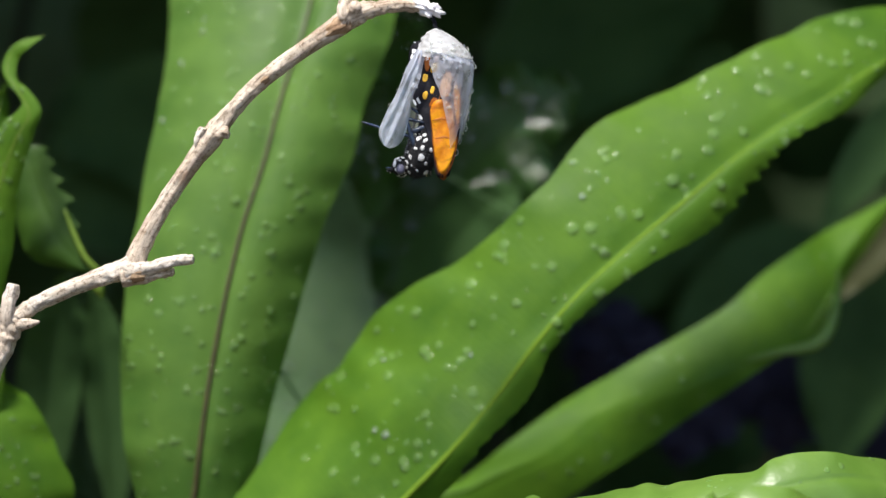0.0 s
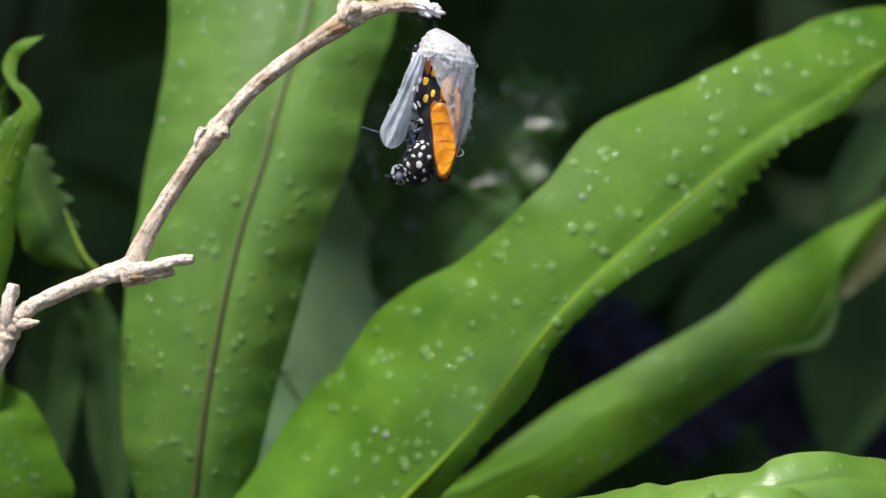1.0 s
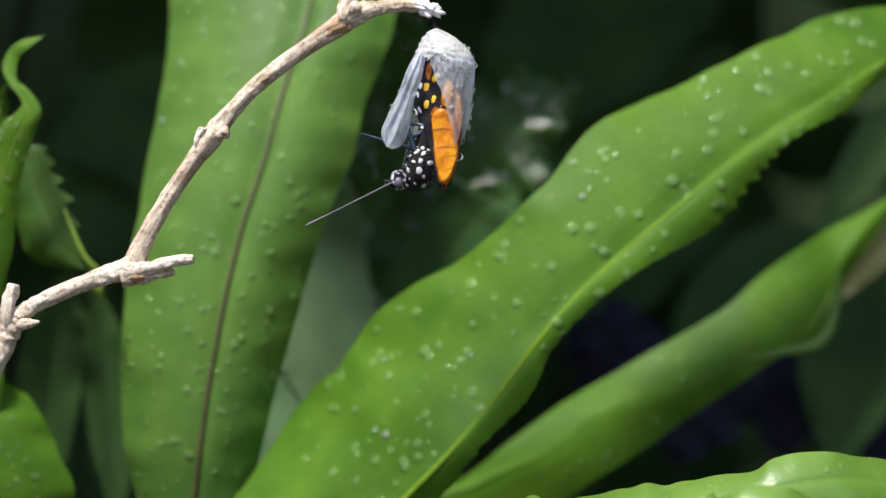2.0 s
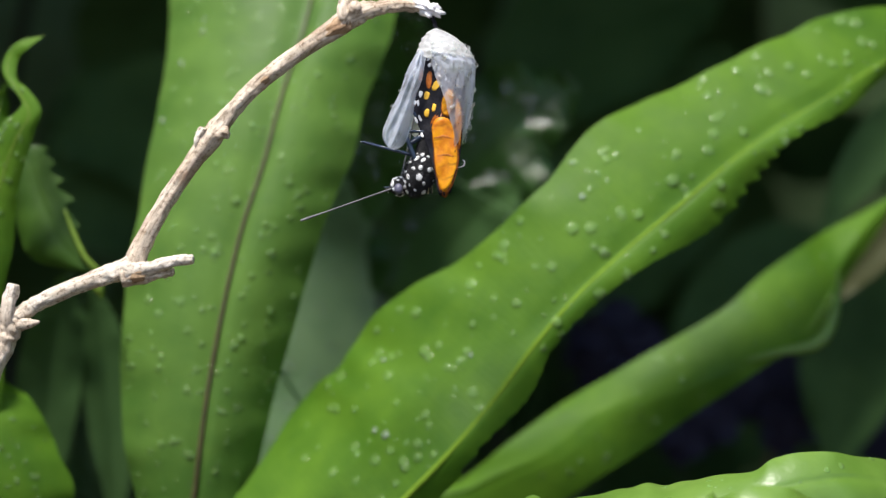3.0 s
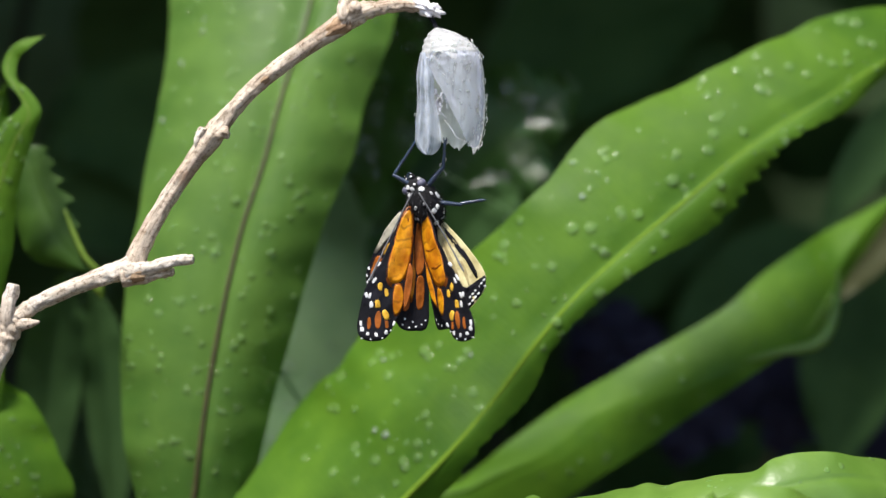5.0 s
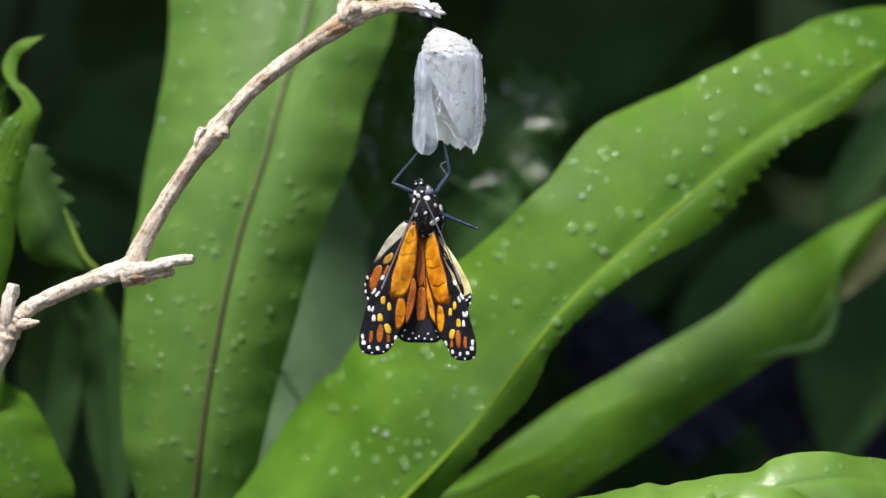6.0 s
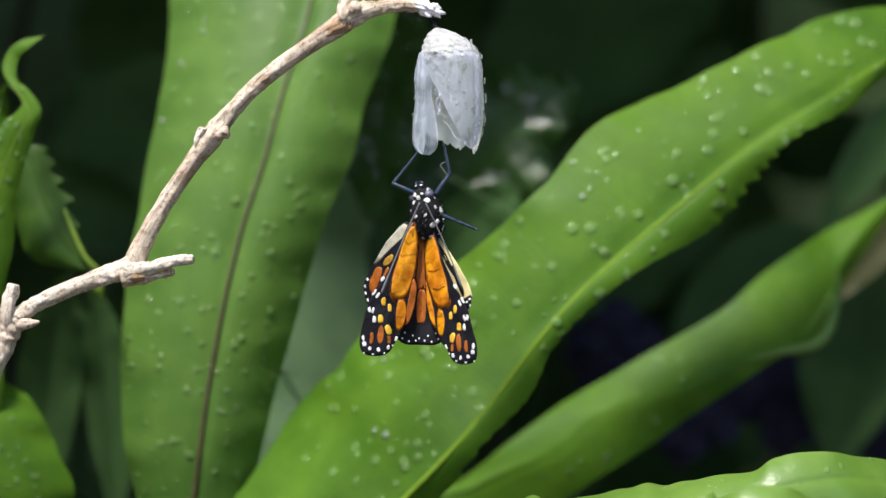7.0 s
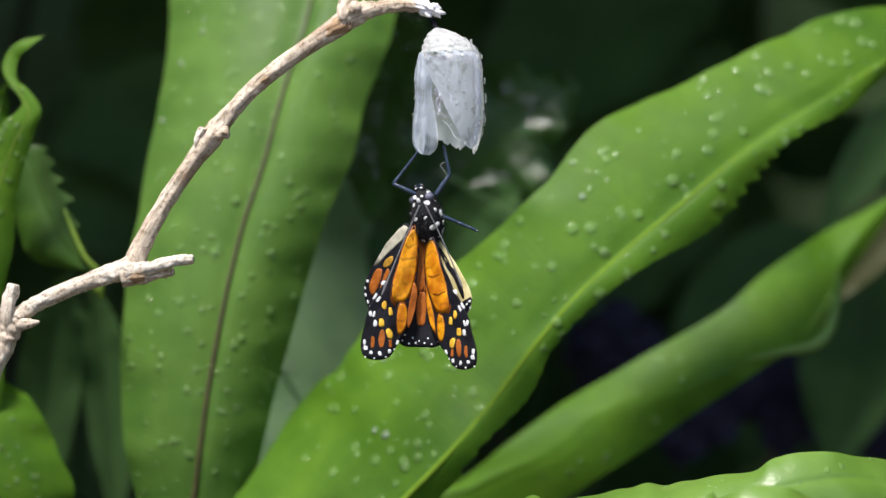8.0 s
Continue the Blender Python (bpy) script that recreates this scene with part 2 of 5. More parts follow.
LEG = plain("blue_black_leg", (0.022, 0.036, 0.066), 0.25, 0.3, 3000.0, 0.6)
GREY = plain("grey_horn", (0.11, 0.11, 0.12), 0.5, 0.3, 3000.0)
SOIL = plain("soil", (0.05, 0.036, 0.025), 0.95, 0.5, 60.0, 0.2, 0.01)
HEDGE = plain("far_hedge", (0.085, 0.14, 0.065), 0.9, 0.7, 14.0, 0.1, 0.02)


# ---------------------------------------------------------------- builders
def mesh_of(name, bm, mat, smooth=True):
    me = bpy.data.meshes.new(name)
    bm.normal_update()
    bm.to_mesh(me)
    bm.free()
    me.materials.append(mat)
    if smooth:
        me.shade_smooth()
    return me


def part(name, bm, mat, parent=None, label="", smooth=True):
    ob = new(name, mesh_of(name, bm, mat, smooth))
    ob.parent = parent
    if label:
        ob["label"] = label
    return ob


def empty(name, at=(0, 0, 0)):
    ob = new(name)
    ob.location = at
    ob.empty_display_size = 0.01
    return ob


def spline(points, count):
    """Catmull-Rom samples through points of any dimension."""
    p = [np.array(q, float) for q in points]
    p = [2 * p[0] - p[1]] + p + [2 * p[-1] - p[-2]]
    n = len(p) - 3
    res = []
    for i in range(count):
        u = i / (count - 1) * n
        k = min(int(u), n - 1)
        f = u - k
        a, b, c, d = p[k:k + 4]
        res.append(0.5 * (2 * b + (c - a) * f + (2 * a - 5 * b + 4 * c - d) * f * f + (3 * b - a - 3 * c + d) * f ** 3))
    return res


def grid_faces(bm, rows, uvs=None, wrap=False):
    """Skin rows of points. uvs: rows of (u, v)."""
    layer = bm.loops.layers.uv.new("UVMap") if uvs else None
    vs = [[bm.verts.new(p) for p in r] for r in rows]
    w = len(vs[0])
    for i in range(len(vs) - 1):
        for j in range(w if wrap else w - 1):
            k = (j + 1) % w
            f = bm.faces.new((vs[i][j], vs[i][k], vs[i + 1][k], vs[i + 1][j]))
            if layer:
                quad = [uvs[i][j], uvs[i][k] if k else (1.0, uvs[i][0][1]), uvs[i + 1][k] if k else (1.0, uvs[i + 1][0][1]), uvs[i + 1][j]]
                for lp, q in zip(f.loops, quad):
                    lp[layer].uv = q
    return vs


def tube(points, radii, sides=10, count=40, rough=0.0, seed=0, caps=True):
    """A bmesh tube along a smooth line; rough: relative bumpiness."""
    line = spline([(*p, r) for p, r in zip(points, radii)], count)
    bm = bmesh.new()
    rows, uvs = [], []
    up = Vector((0.1, -0.9, 0.35))
    run = 0.0
    for i, q in enumerate(line):
        c = Vector(q[:3])
        a, b = Vector(line[max(0, i - 1)][:3]), Vector(line[min(count - 1, i + 1)][:3])
        t = (b - a).normalized()
        s = t.cross(up).normalized()
        n = s.cross(t).normalized()
        if i:
            run += (c - Vector(line[i - 1][:3])).length
        ring = []
        for j in range(sides):
            an = 2 * math.pi * j / sides
            way = s * math.cos(an) + n * math.sin(an)
            r = q[3]
            if rough:
                r *= 1 + rough * noise.noise(Vector((math.cos(an) * 1.3, math.sin(an) * 1.3, run / max(q[3], 1e-5) * 0.35 + seed * 7)))
                r *= 1 + rough * 0.5 * noise.noise(Vector((math.cos(an) * 4, math.sin(an) * 4, run / max(q[3], 1e-5) * 0.9 + seed * 3)))
            ring.append(c + way * r)
        rows.append(ring)
        uvs.append([(j / sides, run) for j in range(sides)])
    vs = grid_faces(bm, rows, uvs, wrap=True)
    if caps:
        bm.faces.new(vs[0][::-1])
        bm.faces.new(vs[-1])
    return bm


def ball(radius, center=(0, 0, 0), u=16, v=10, rough=0.0, seed=0):
    """A spheroid of three radii, with an uneven skin where asked."""
    bm = bmesh.new()
    bmesh.ops.create_uvsphere(bm, u_segments=u, v_segments=v, radius=1.0)
    for x in bm.verts:
        k = 1 + rough * noise.noise(x.co * 3 + Vector((seed, 0, 0))) if rough else 1
        x.co = Vector((x.co.x * radius[0] * k, x.co.y * radius[1] * k, x.co.z * radius[2] * k)) + Vector(center)
    return bm


def blade(points, left, right, face, fold=(0.2, 0.2), wave=(0.0, 6.0, 0.0), teeth=0.0, count=90, across=12, seed=0, roll=(0, 0)):
    """Rows of points of a leaf blade: a smooth midrib, half-widths to both sides, the way its face looks (start, end),
    the rise of the halves, a margin wave (height, waves, phase) and teeth. Also its UVs and the midrib."""
    line = spline([(*p, l, r) for p, l, r in zip(points, left, right)], count)
    rows, uvs, rib = [], [], []
    run = 0.0
    for i, q in enumerate(line):
        c = Vector(q[:3])
        a, b = Vector(line[max(0, i - 1)][:3]), Vector(line[min(count - 1, i + 1)][:3])
        t = (b - a).normalized()
        g = i / (count - 1)
        f = (Vector(face[0]) * (1 - g) + Vector(face[1]) * g).normalized()
        s = t.cross(f).normalized()
        n = s.cross(t).normalized()
        if i:
            run += (c - Vector(line[i - 1][:3])).length
        row, uv = [], []
        for j in range(-across, across + 1):
            u = j / across
            w = max(q[3], 0) if j < 0 else max(q[4], 0)
            k = abs(u)
            edge = 1 + 0.04 * noise.noise(Vector((run * 60, seed * 5.0 + (3 if j < 0 else 0), 0))) * k
            tooth = teeth if not isinstance(teeth, tuple) else teeth[0 if j < 0 else 1]
            if tooth:
                edge += tooth * k ** 6 * (0.5 - ((run * 160 + (0.4 if j < 0 else 0)) % 1.0))
            ph = 2 * math.pi * wave[1] * g + wave[2] + (1.3 if j < 0 else 0)
            lift = (fold[0] if j < 0 else fold[1]) * k * w
            lift -= (roll[0] if j < 0 else roll[1]) * k ** 3 * w
            lift += wave[0] * (wave[3] if len(wave) > 3 and j > 0 else 1.0) * k * k * (math.sin(ph) + 0.5 * math.sin(2.3 * ph + seed))
            lift += 0.03 * w * noise.noise(Vector((run * 45, u * 1.5, seed * 3.1)))
            dip = -0.03 * w * math.exp(-(k / 0.09) ** 2)
            row.append(c + s * (u * w * edge) + n * (lift + dip))
            uv.append((0.5 + 0.5 * u, run))
        rows.append(row)
        uvs.append(uv)
        rib.append((c, n))
    return rows, uvs, rib


def ribbon(left, mid, right, bulge=(0.1, 0.1), wave=(0.0, 6.0, 0.0, 1.0), teeth=(0.0, 0.0), roll=(0.0, 0.0), count=120, across=14, seed=0):
    """Rows of points of a strap-shaped frond between its two margins and its midrib: the halves arch by bulge, the margins
    ripple by wave (height, waves, phase, share of the right margin), curl back by roll and are cut by teeth. Also its UVs and the midrib."""
    lines = [spline(p, count) for p in (left, mid, right)]
    rows, uvs, rib = [], [], []
    run = 0.0
    for i in range(count):
        l, c, r = [Vector(q[i]) for q in lines]
        t = (Vector(lines[1][min(i + 1, count - 1)]) - Vector(lines[1][max(i - 1, 0)])).normalized()
        g = i / (count - 1)
        if i:
            run += (c - Vector(lines[1][i - 1])).length
        n = (r - l).cross(t)
        n = n.normalized() if n.length > 1e-9 else Vector((0, -1, 0))
        if n.y > 0:
            n = -n
        row, uv = [], []
        for j in range(-across, across + 1):
            k, h = abs(j) / across, 0 if j < 0 else 1
            edge = (l, r)[h] - c
            w = edge.length
            reach = 1 + 0.03 * noise.noise(Vector((run * 60, seed * 5.0 + 3 * h, 0))) * k
            reach += teeth[h] * k ** 6 * ((run * 240 + 0.4 * h + 0.8 * noise.noise(Vector((run * 40, seed, h)))) % 1.0 - 0.5) * max(0.1, 0.4 + 1.6 * noise.noise(Vector((run * 28, seed * 2, h))))
            ph = 2 * math.pi * wave[1] * g + wave[2] + 1.3 * (1 - h)
            lift = bulge[h] * w * 4 * k * (1 - k) - roll[h] * w * k ** 3
            lift += wave[0] * (wave[3] if h else 1.0) * k * k * min(1.0, w / 0.01) * (math.sin(ph) + 0.5 * math.sin(2.3 * ph + seed))
            lift += 0.03 * w * noise.noise(Vector((run * 45, j / across * 1.5, seed * 3.1)))
            lift -= 0.03 * w * math.exp(-(k / 0.09) ** 2)
            row.append(c + edge * (k * reach) + n * lift)
            uv.append((0.5 + 0.5 * j / across, run))
        rows.append(row)
        uvs.append(uv)
        rib.append((c, n))
    return rows, uvs, rib


def leaf_part(name, parent, mat, shape, rib_mat=None, rib_radius=0.0004, label="", rib_offset=0.0, taper=0.75):
    rows, uvs, rib = shape
    bm = bmesh.new()
    grid_faces(bm, rows, uvs)
    ob = part(name, bm, mat, parent, label)
    if rib_mat:
        step = rib[::4] + [rib[-1]]
        rr = [rib_radius * (1 - taper * i / (len(step) - 1)) for i in range(len(step))]
        part("midrib", tube([c + n * rib_offset for c, n in step], rr, 8, len(rib)), rib_mat, ob)
    return ob


# ---------------------------------------------------------------- the setting
bm = bmesh.new()
rows = []
for i in range(41):
    rr = []
    for j in range(41):
        x, y = [math.copysign(abs(v) ** 5 * 300, v) for v in (i / 20 - 1, j / 20 - 1)]
        rr.append((x, y, 0.004 * noise.noise(Vector((x * 20, y * 20, 0))) - 0.003))
    rows.append(rr)
grid_faces(bm, rows)
tagged(part("ground", bm, SOIL), "dark damp soil under the ferns", "soil", kind="structure")
bm = bmesh.new()
rows = []
for i in range(25):
    z = i / 24 * 1.6
    # the top bends forward out of view, added to shade the hedge's face
    over = 1 - 0.8 * max(0.0, (z - 0.45) / 1.15) ** 0.9
    rows.append([(math.sin(a) * 1.3 * over, math.cos(a) * 0.95 * over + 0.06 * noise.noise(Vector((a * 5, z * 5, 0))), z) for a in np.linspace(-1.9, 1.9, 60)])
grid_faces(bm, rows)
tagged(part("backdrop", bm, HEDGE), "dark hedge far behind the ferns, with an added unseen overhang that shades it", "hedge", kind="structure")


# ---------------------------------------------------------------- ferns
fern = tagged(empty("fern", (-0.0307, 0.1000, 0.0248)), "large fern with wet strap-shaped bright green fronds", "fern")
fern.location.z = 0
side_fern = tagged(empty("fern", (-0.1243, 0.0800, 0.0305)), "fern with wavy bright green fronds beside the twig", "fern")
side_fern.location.z = 0
bpy.context.view_layer.update()


def on(parent, points):
    """World points in the space of a thing that is only shifted."""
    return [tuple(Vector(p) - parent.location) for p in points]


mm, px = 0.001, 0.00011
crown = (-0.0307, 0.1000, 0.0262)
A = ribbon(on(fern, [(-0.0307, 0.1000, 0.0262), (-0.0668, 0.0660, 0.1036), (-0.0694, 0.0650, 0.1137), (-0.0721, 0.0640, 0.1275), (-0.0728, 0.0645, 0.1427), (-0.0720, 0.0660, 0.1593), (-0.0699, 0.0685, 0.1746), (-0.0678, 0.0730, 0.1909), (-0.0658, 0.0790, 0.2063), (-0.0649, 0.0860, 0.2195), (-0.0646, 0.0930, 0.2323), (-0.0622, 0.1000, 0.2455), (-0.0505, 0.1060, 0.2603), (-0.0120, 0.1180, 0.2860)]),
           on(fern, [(-0.0307, 0.1000, 0.0262), (-0.0573, 0.0600, 0.1019), (-0.0553, 0.0570, 0.1147), (-0.0535, 0.0560, 0.1286), (-0.0514, 0.0565, 0.1432), (-0.0484, 0.0580, 0.1594), (-0.0450, 0.0605, 0.1746), (-0.0404, 0.0640, 0.1896), (-0.0366, 0.0690, 0.2055), (-0.0328, 0.0750, 0.2184), (-0.0301, 0.0820, 0.2310), (-0.0274, 0.0900, 0.2441), (-0.0225, 0.1000, 0.2606), (-0.0120, 0.1180, 0.2860)]),
           on(fern, [(-0.0307, 0.1000, 0.0262), (-0.0495, 0.0640, 0.1007), (-0.0438, 0.0640, 0.1138), (-0.0401, 0.0650, 0.1283), (-0.0363, 0.0655, 0.1439), (-0.0317, 0.0660, 0.1599), (-0.0268, 0.0675, 0.1759), (-0.0209, 0.0710, 0.1902), (-0.0178, 0.0760, 0.2047), (-0.0122, 0.0820, 0.2191), (-0.0106, 0.0890, 0.2305), (-0.0115, 0.1000, 0.2442), (-0.0130, 0.1060, 0.2603), (-0.0120, 0.1180, 0.2860)]),
           bulge=(0.10, 0.16), wave=(0.0004, 9.0, 0.5, 1.6), seed=1, count=170)
frond_a = leaf_part("frond", fern, FROND_PALE, A, RIB_BROWN, 0.0007)
B = ribbon(on(fern, [(-0.0307, 0.1000, 0.0262), (-0.0527, 0.0660, 0.1004), (-0.0436, 0.0620, 0.1171), (-0.0328, 0.0700, 0.1350), (-0.0237, 0.0650, 0.1427), (-0.0177, 0.0650, 0.1519), (-0.0049, 0.0580, 0.1628), (0.0101, 0.0520, 0.1729), (0.0228, 0.0520, 0.1848), (0.0321, 0.0570, 0.1965), (0.0457, 0.0610, 0.2034), (0.0610, 0.0650, 0.2108), (0.0765, 0.0690, 0.2183), (0.0901, 0.0750, 0.2241), (0.1132, 0.0820, 0.2277), (0.1418, 0.0850, 0.2313)]),
           on(fern, [(-0.0307, 0.1000, 0.0262), (-0.0323, 0.0460, 0.0917), (-0.0210, 0.0400, 0.1043), (-0.0083, 0.0370, 0.1171), (0.0013, 0.0370, 0.1269), (0.0104, 0.0390, 0.1373), (0.0201, 0.0410, 0.1501), (0.0299, 0.0430, 0.1610), (0.0418, 0.0460, 0.1716), (0.0519, 0.0490, 0.1797), (0.0629, 0.0530, 0.1888), (0.0735, 0.0570, 0.1965), (0.0870, 0.0620, 0.2046), (0.1009, 0.0690, 0.2129), (0.1175, 0.0780, 0.2213), (0.1418, 0.0850, 0.2313)]),
           on(fern, [(-0.0307, 0.1000, 0.0262), (-0.0226, 0.0480, 0.0865), (-0.0145, 0.0430, 0.0990), (-0.0033, 0.0400, 0.1131), (0.0073, 0.0385, 0.1268), (0.0177, 0.0410, 0.1379), (0.0240, 0.0420, 0.1492), (0.0338, 0.0430, 0.1592), (0.0447, 0.0450, 0.1667), (0.0599, 0.0510, 0.1753), (0.0690, 0.0550, 0.1856), (0.0774, 0.0560, 0.1942), (0.0910, 0.0630, 0.2015), (0.1016, 0.0700, 0.2099), (0.1198, 0.0820, 0.2191), (0.1418, 0.0850, 0.2313)]),
           bulge=(0.06, 0.10), wave=(0.0006, 8.0, 0.2, 0.5), teeth=(0.0, 0.28), roll=(0.0, 0.06), seed=2, count=220)
frond_b = leaf_part("frond", fern, FROND, B, RIB_GREEN, 0.0008, rib_offset=-0.0004, taper=0.65)
C = ribbon(on(fern, [(-0.0307, 0.1000, 0.0262), (-0.0128, 0.0960, 0.1035), (0.0038, 0.0950, 0.1141), (0.0157, 0.0930, 0.1239), (0.0279, 0.0940, 0.1326), (0.0420, 0.0940, 0.1409), (0.0557, 0.0950, 0.1487), (0.0682, 0.0970, 0.1564), (0.0782, 0.1000, 0.1644), (0.0879, 0.1040, 0.1708), (0.0962, 0.1100, 0.1752), (0.1037, 0.1140, 0.1789), (0.1163, 0.1200, 0.1851)]),
           on(fern, [(-0.0307, 0.1000, 0.0262), (-0.0087, 0.0940, 0.0994), (0.0089, 0.0910, 0.1136), (0.0270, 0.0890, 0.1216), (0.0378, 0.0890, 0.1306), (0.0531, 0.0890, 0.1358), (0.0680, 0.0900, 0.1411), (0.0791, 0.0920, 0.1460), (0.0870, 0.0950, 0.1500), (0.0925, 0.0990, 0.1567), (0.0966, 0.1040, 0.1646), (0.1043, 0.1100, 0.1746), (0.1163, 0.1200, 0.1851)]),
           on(fern, [(-0.0307, 0.1000, 0.0262), (0.0022, 0.0910, 0.0954), (0.0197, 0.0930, 0.1039), (0.0372, 0.0910, 0.1155), (0.0482, 0.0910, 0.1223), (0.0587, 0.0910, 0.1300), (0.0702, 0.0910, 0.1375), (0.0801, 0.0900, 0.1441), (0.0884, 0.0930, 0.1465), (0.0946, 0.0970, 0.1547), (0.0985, 0.1060, 0.1618), (0.1064, 0.1120, 0.1718), (0.1163, 0.1200, 0.1851)]),
           bulge=(0.03, 0.02), wave=(0.0004, 4.0, 1.0, 0.4), seed=3, count=130)
frond_c = leaf_part("frond", fern, FROND, C)
# paler green than its frond: the sun on the rolled margin is in the colour
part("rolled_margin", tube(on(fern, [(0.0957, 0.0985, 0.1649), (0.0943, 0.0935, 0.1571), (0.0915, 0.0905, 0.1505), (0.0878, 0.0885, 0.1472), (0.0805, 0.0885, 0.1457), (0.0721, 0.0895, 0.1435)]), [3 * px, 9 * px, 14 * px, 13 * px, 9 * px, 3 * px], 14, 60, 0.15, 31), FROND_BRIGHT, frond_c, "rolled-over frond margin, coloured paler as if sunlit")
Dd = ribbon(on(fern, [(-0.0307, 0.1000, 0.0262), (0.0108, 0.0100, 0.1143), (0.0223, 0.0040, 0.1195), (0.0322, 0.0020, 0.1224), (0.0381, 0.0000, 0.1244), (0.0444, 0.0030, 0.1235), (0.0505, -0.0020, 0.1261), (0.0602, -0.0030, 0.1271), (0.0645, -0.0030, 0.1299), (0.0718, -0.0020, 0.1309), (0.0803, 0.0020, 0.1295), (0.0926, 0.0130, 0.1267), (0.1060, 0.0120, 0.1191)]),
           on(fern, [(-0.0307, 0.1000, 0.0262), (0.0106, 0.0000, 0.1124), (0.0233, -0.0080, 0.1173), (0.0328, -0.0100, 0.1197), (0.0393, -0.0100, 0.1202), (0.0446, -0.0100, 0.1208), (0.0505, -0.0100, 0.1224), (0.0587, -0.0090, 0.1228), (0.0648, -0.0080, 0.1246), (0.0716, -0.0060, 0.1257), (0.0787, -0.0030, 0.1259), (0.0904, 0.0030, 0.1236), (0.1060, 0.0120, 0.1191)]),
           on(fern, [(-0.0307, 0.1000, 0.0262), (0.0115, -0.0040, 0.1091), (0.0241, -0.0120, 0.1130), (0.0341, -0.0140, 0.1149), (0.0406, -0.0130, 0.1158), (0.0458, -0.0140, 0.1159), (0.0512, -0.0130, 0.1169), (0.0581, -0.0130, 0.1174), (0.0647, -0.0120, 0.1178), (0.0718, -0.0080, 0.1173), (0.0785, -0.0070, 0.1177), (0.0898, 0.0000, 0.1168), (0.1060, 0.0120, 0.1191)]),
           bulge=(0.05, 0.10), wave=(0.0005, 5.0, 0.0, 1.0), seed=4, count=140)
frond_d = leaf_part("frond", fern, FROND_BRIGHT, Dd)
D2 = ribbon(on(fern, [(-0.0307, 0.1000, 0.0262), (0.0410, -0.0240, 0.1189), (0.0469, -0.0260, 0.1222), (0.0518, -0.0320, 0.1263), (0.0573, -0.0320, 0.1277), (0.0626, -0.0310, 0.1268), (0.0687, -0.0250, 0.1239), (0.0766, -0.0220, 0.1207), (0.0843, -0.0200, 0.1157)]),
           on(fern, [(-0.0307, 0.1000, 0.0262), (0.0408, -0.0300, 0.1166), (0.0470, -0.0340, 0.1202), (0.0524, -0.0350, 0.1234), (0.0574, -0.0350, 0.1247), (0.0626, -0.0340, 0.1237), (0.0675, -0.0320, 0.1220), (0.0758, -0.0260, 0.1191), (0.0843, -0.0200, 0.1157)]),
           on(fern, [(-0.0307, 0.1000, 0.0262), (0.0409, -0.0340, 0.1137), (0.0470, -0.0380, 0.1158), (0.0523, -0.0390, 0.1174), (0.0573, -0.0390, 0.1184), (0.0624, -0.0380, 0.1183), (0.0679, -0.0350, 0.1178), (0.0759, -0.0280, 0.1158), (0.0843, -0.0200, 0.1157)]),
           bulge=(0.05, 0.1), wave=(0.0005, 3.0, 1.0, 1.0), seed=14, count=80)
frond_d2 = leaf_part("frond", fern, FROND_BRIGHT, D2, RIB_PALE, 0.0005)
E_ = ribbon(on(side_fern, [(-0.1243, 0.0800, 0.0319), (-0.1199, 0.0580, 0.0997), (-0.1188, 0.0560, 0.1150), (-0.1169, 0.0560, 0.1251), (-0.1140, 0.0570, 0.1331), (-0.1099, 0.0580, 0.1387), (-0.1009, 0.0570, 0.1423)]),
           on(side_fern, [(-0.1243, 0.0800, 0.0319), (-0.1047, 0.0520, 0.0994), (-0.1006, 0.0500, 0.1151), (-0.0993, 0.0500, 0.1263), (-0.0998, 0.0510, 0.1342), (-0.1015, 0.0540, 0.1397), (-0.1009, 0.0570, 0.1423)]),
           on(side_fern, [(-0.1243, 0.0800, 0.0319), (-0.0910, 0.0580, 0.0985), (-0.0822, 0.0580, 0.1146), (-0.0854, 0.0570, 0.1250), (-0.0891, 0.0570, 0.1331), (-0.0940, 0.0580, 0.1387), (-0.1009, 0.0570, 0.1423)]),
           bulge=(0.12, 0.12), wave=(0.0007, 3.0, 0.4, 1.0), seed=5, count=90)
frond_e = leaf_part("frond", side_fern, FROND, E_, RIB_PALE, 0.0006)
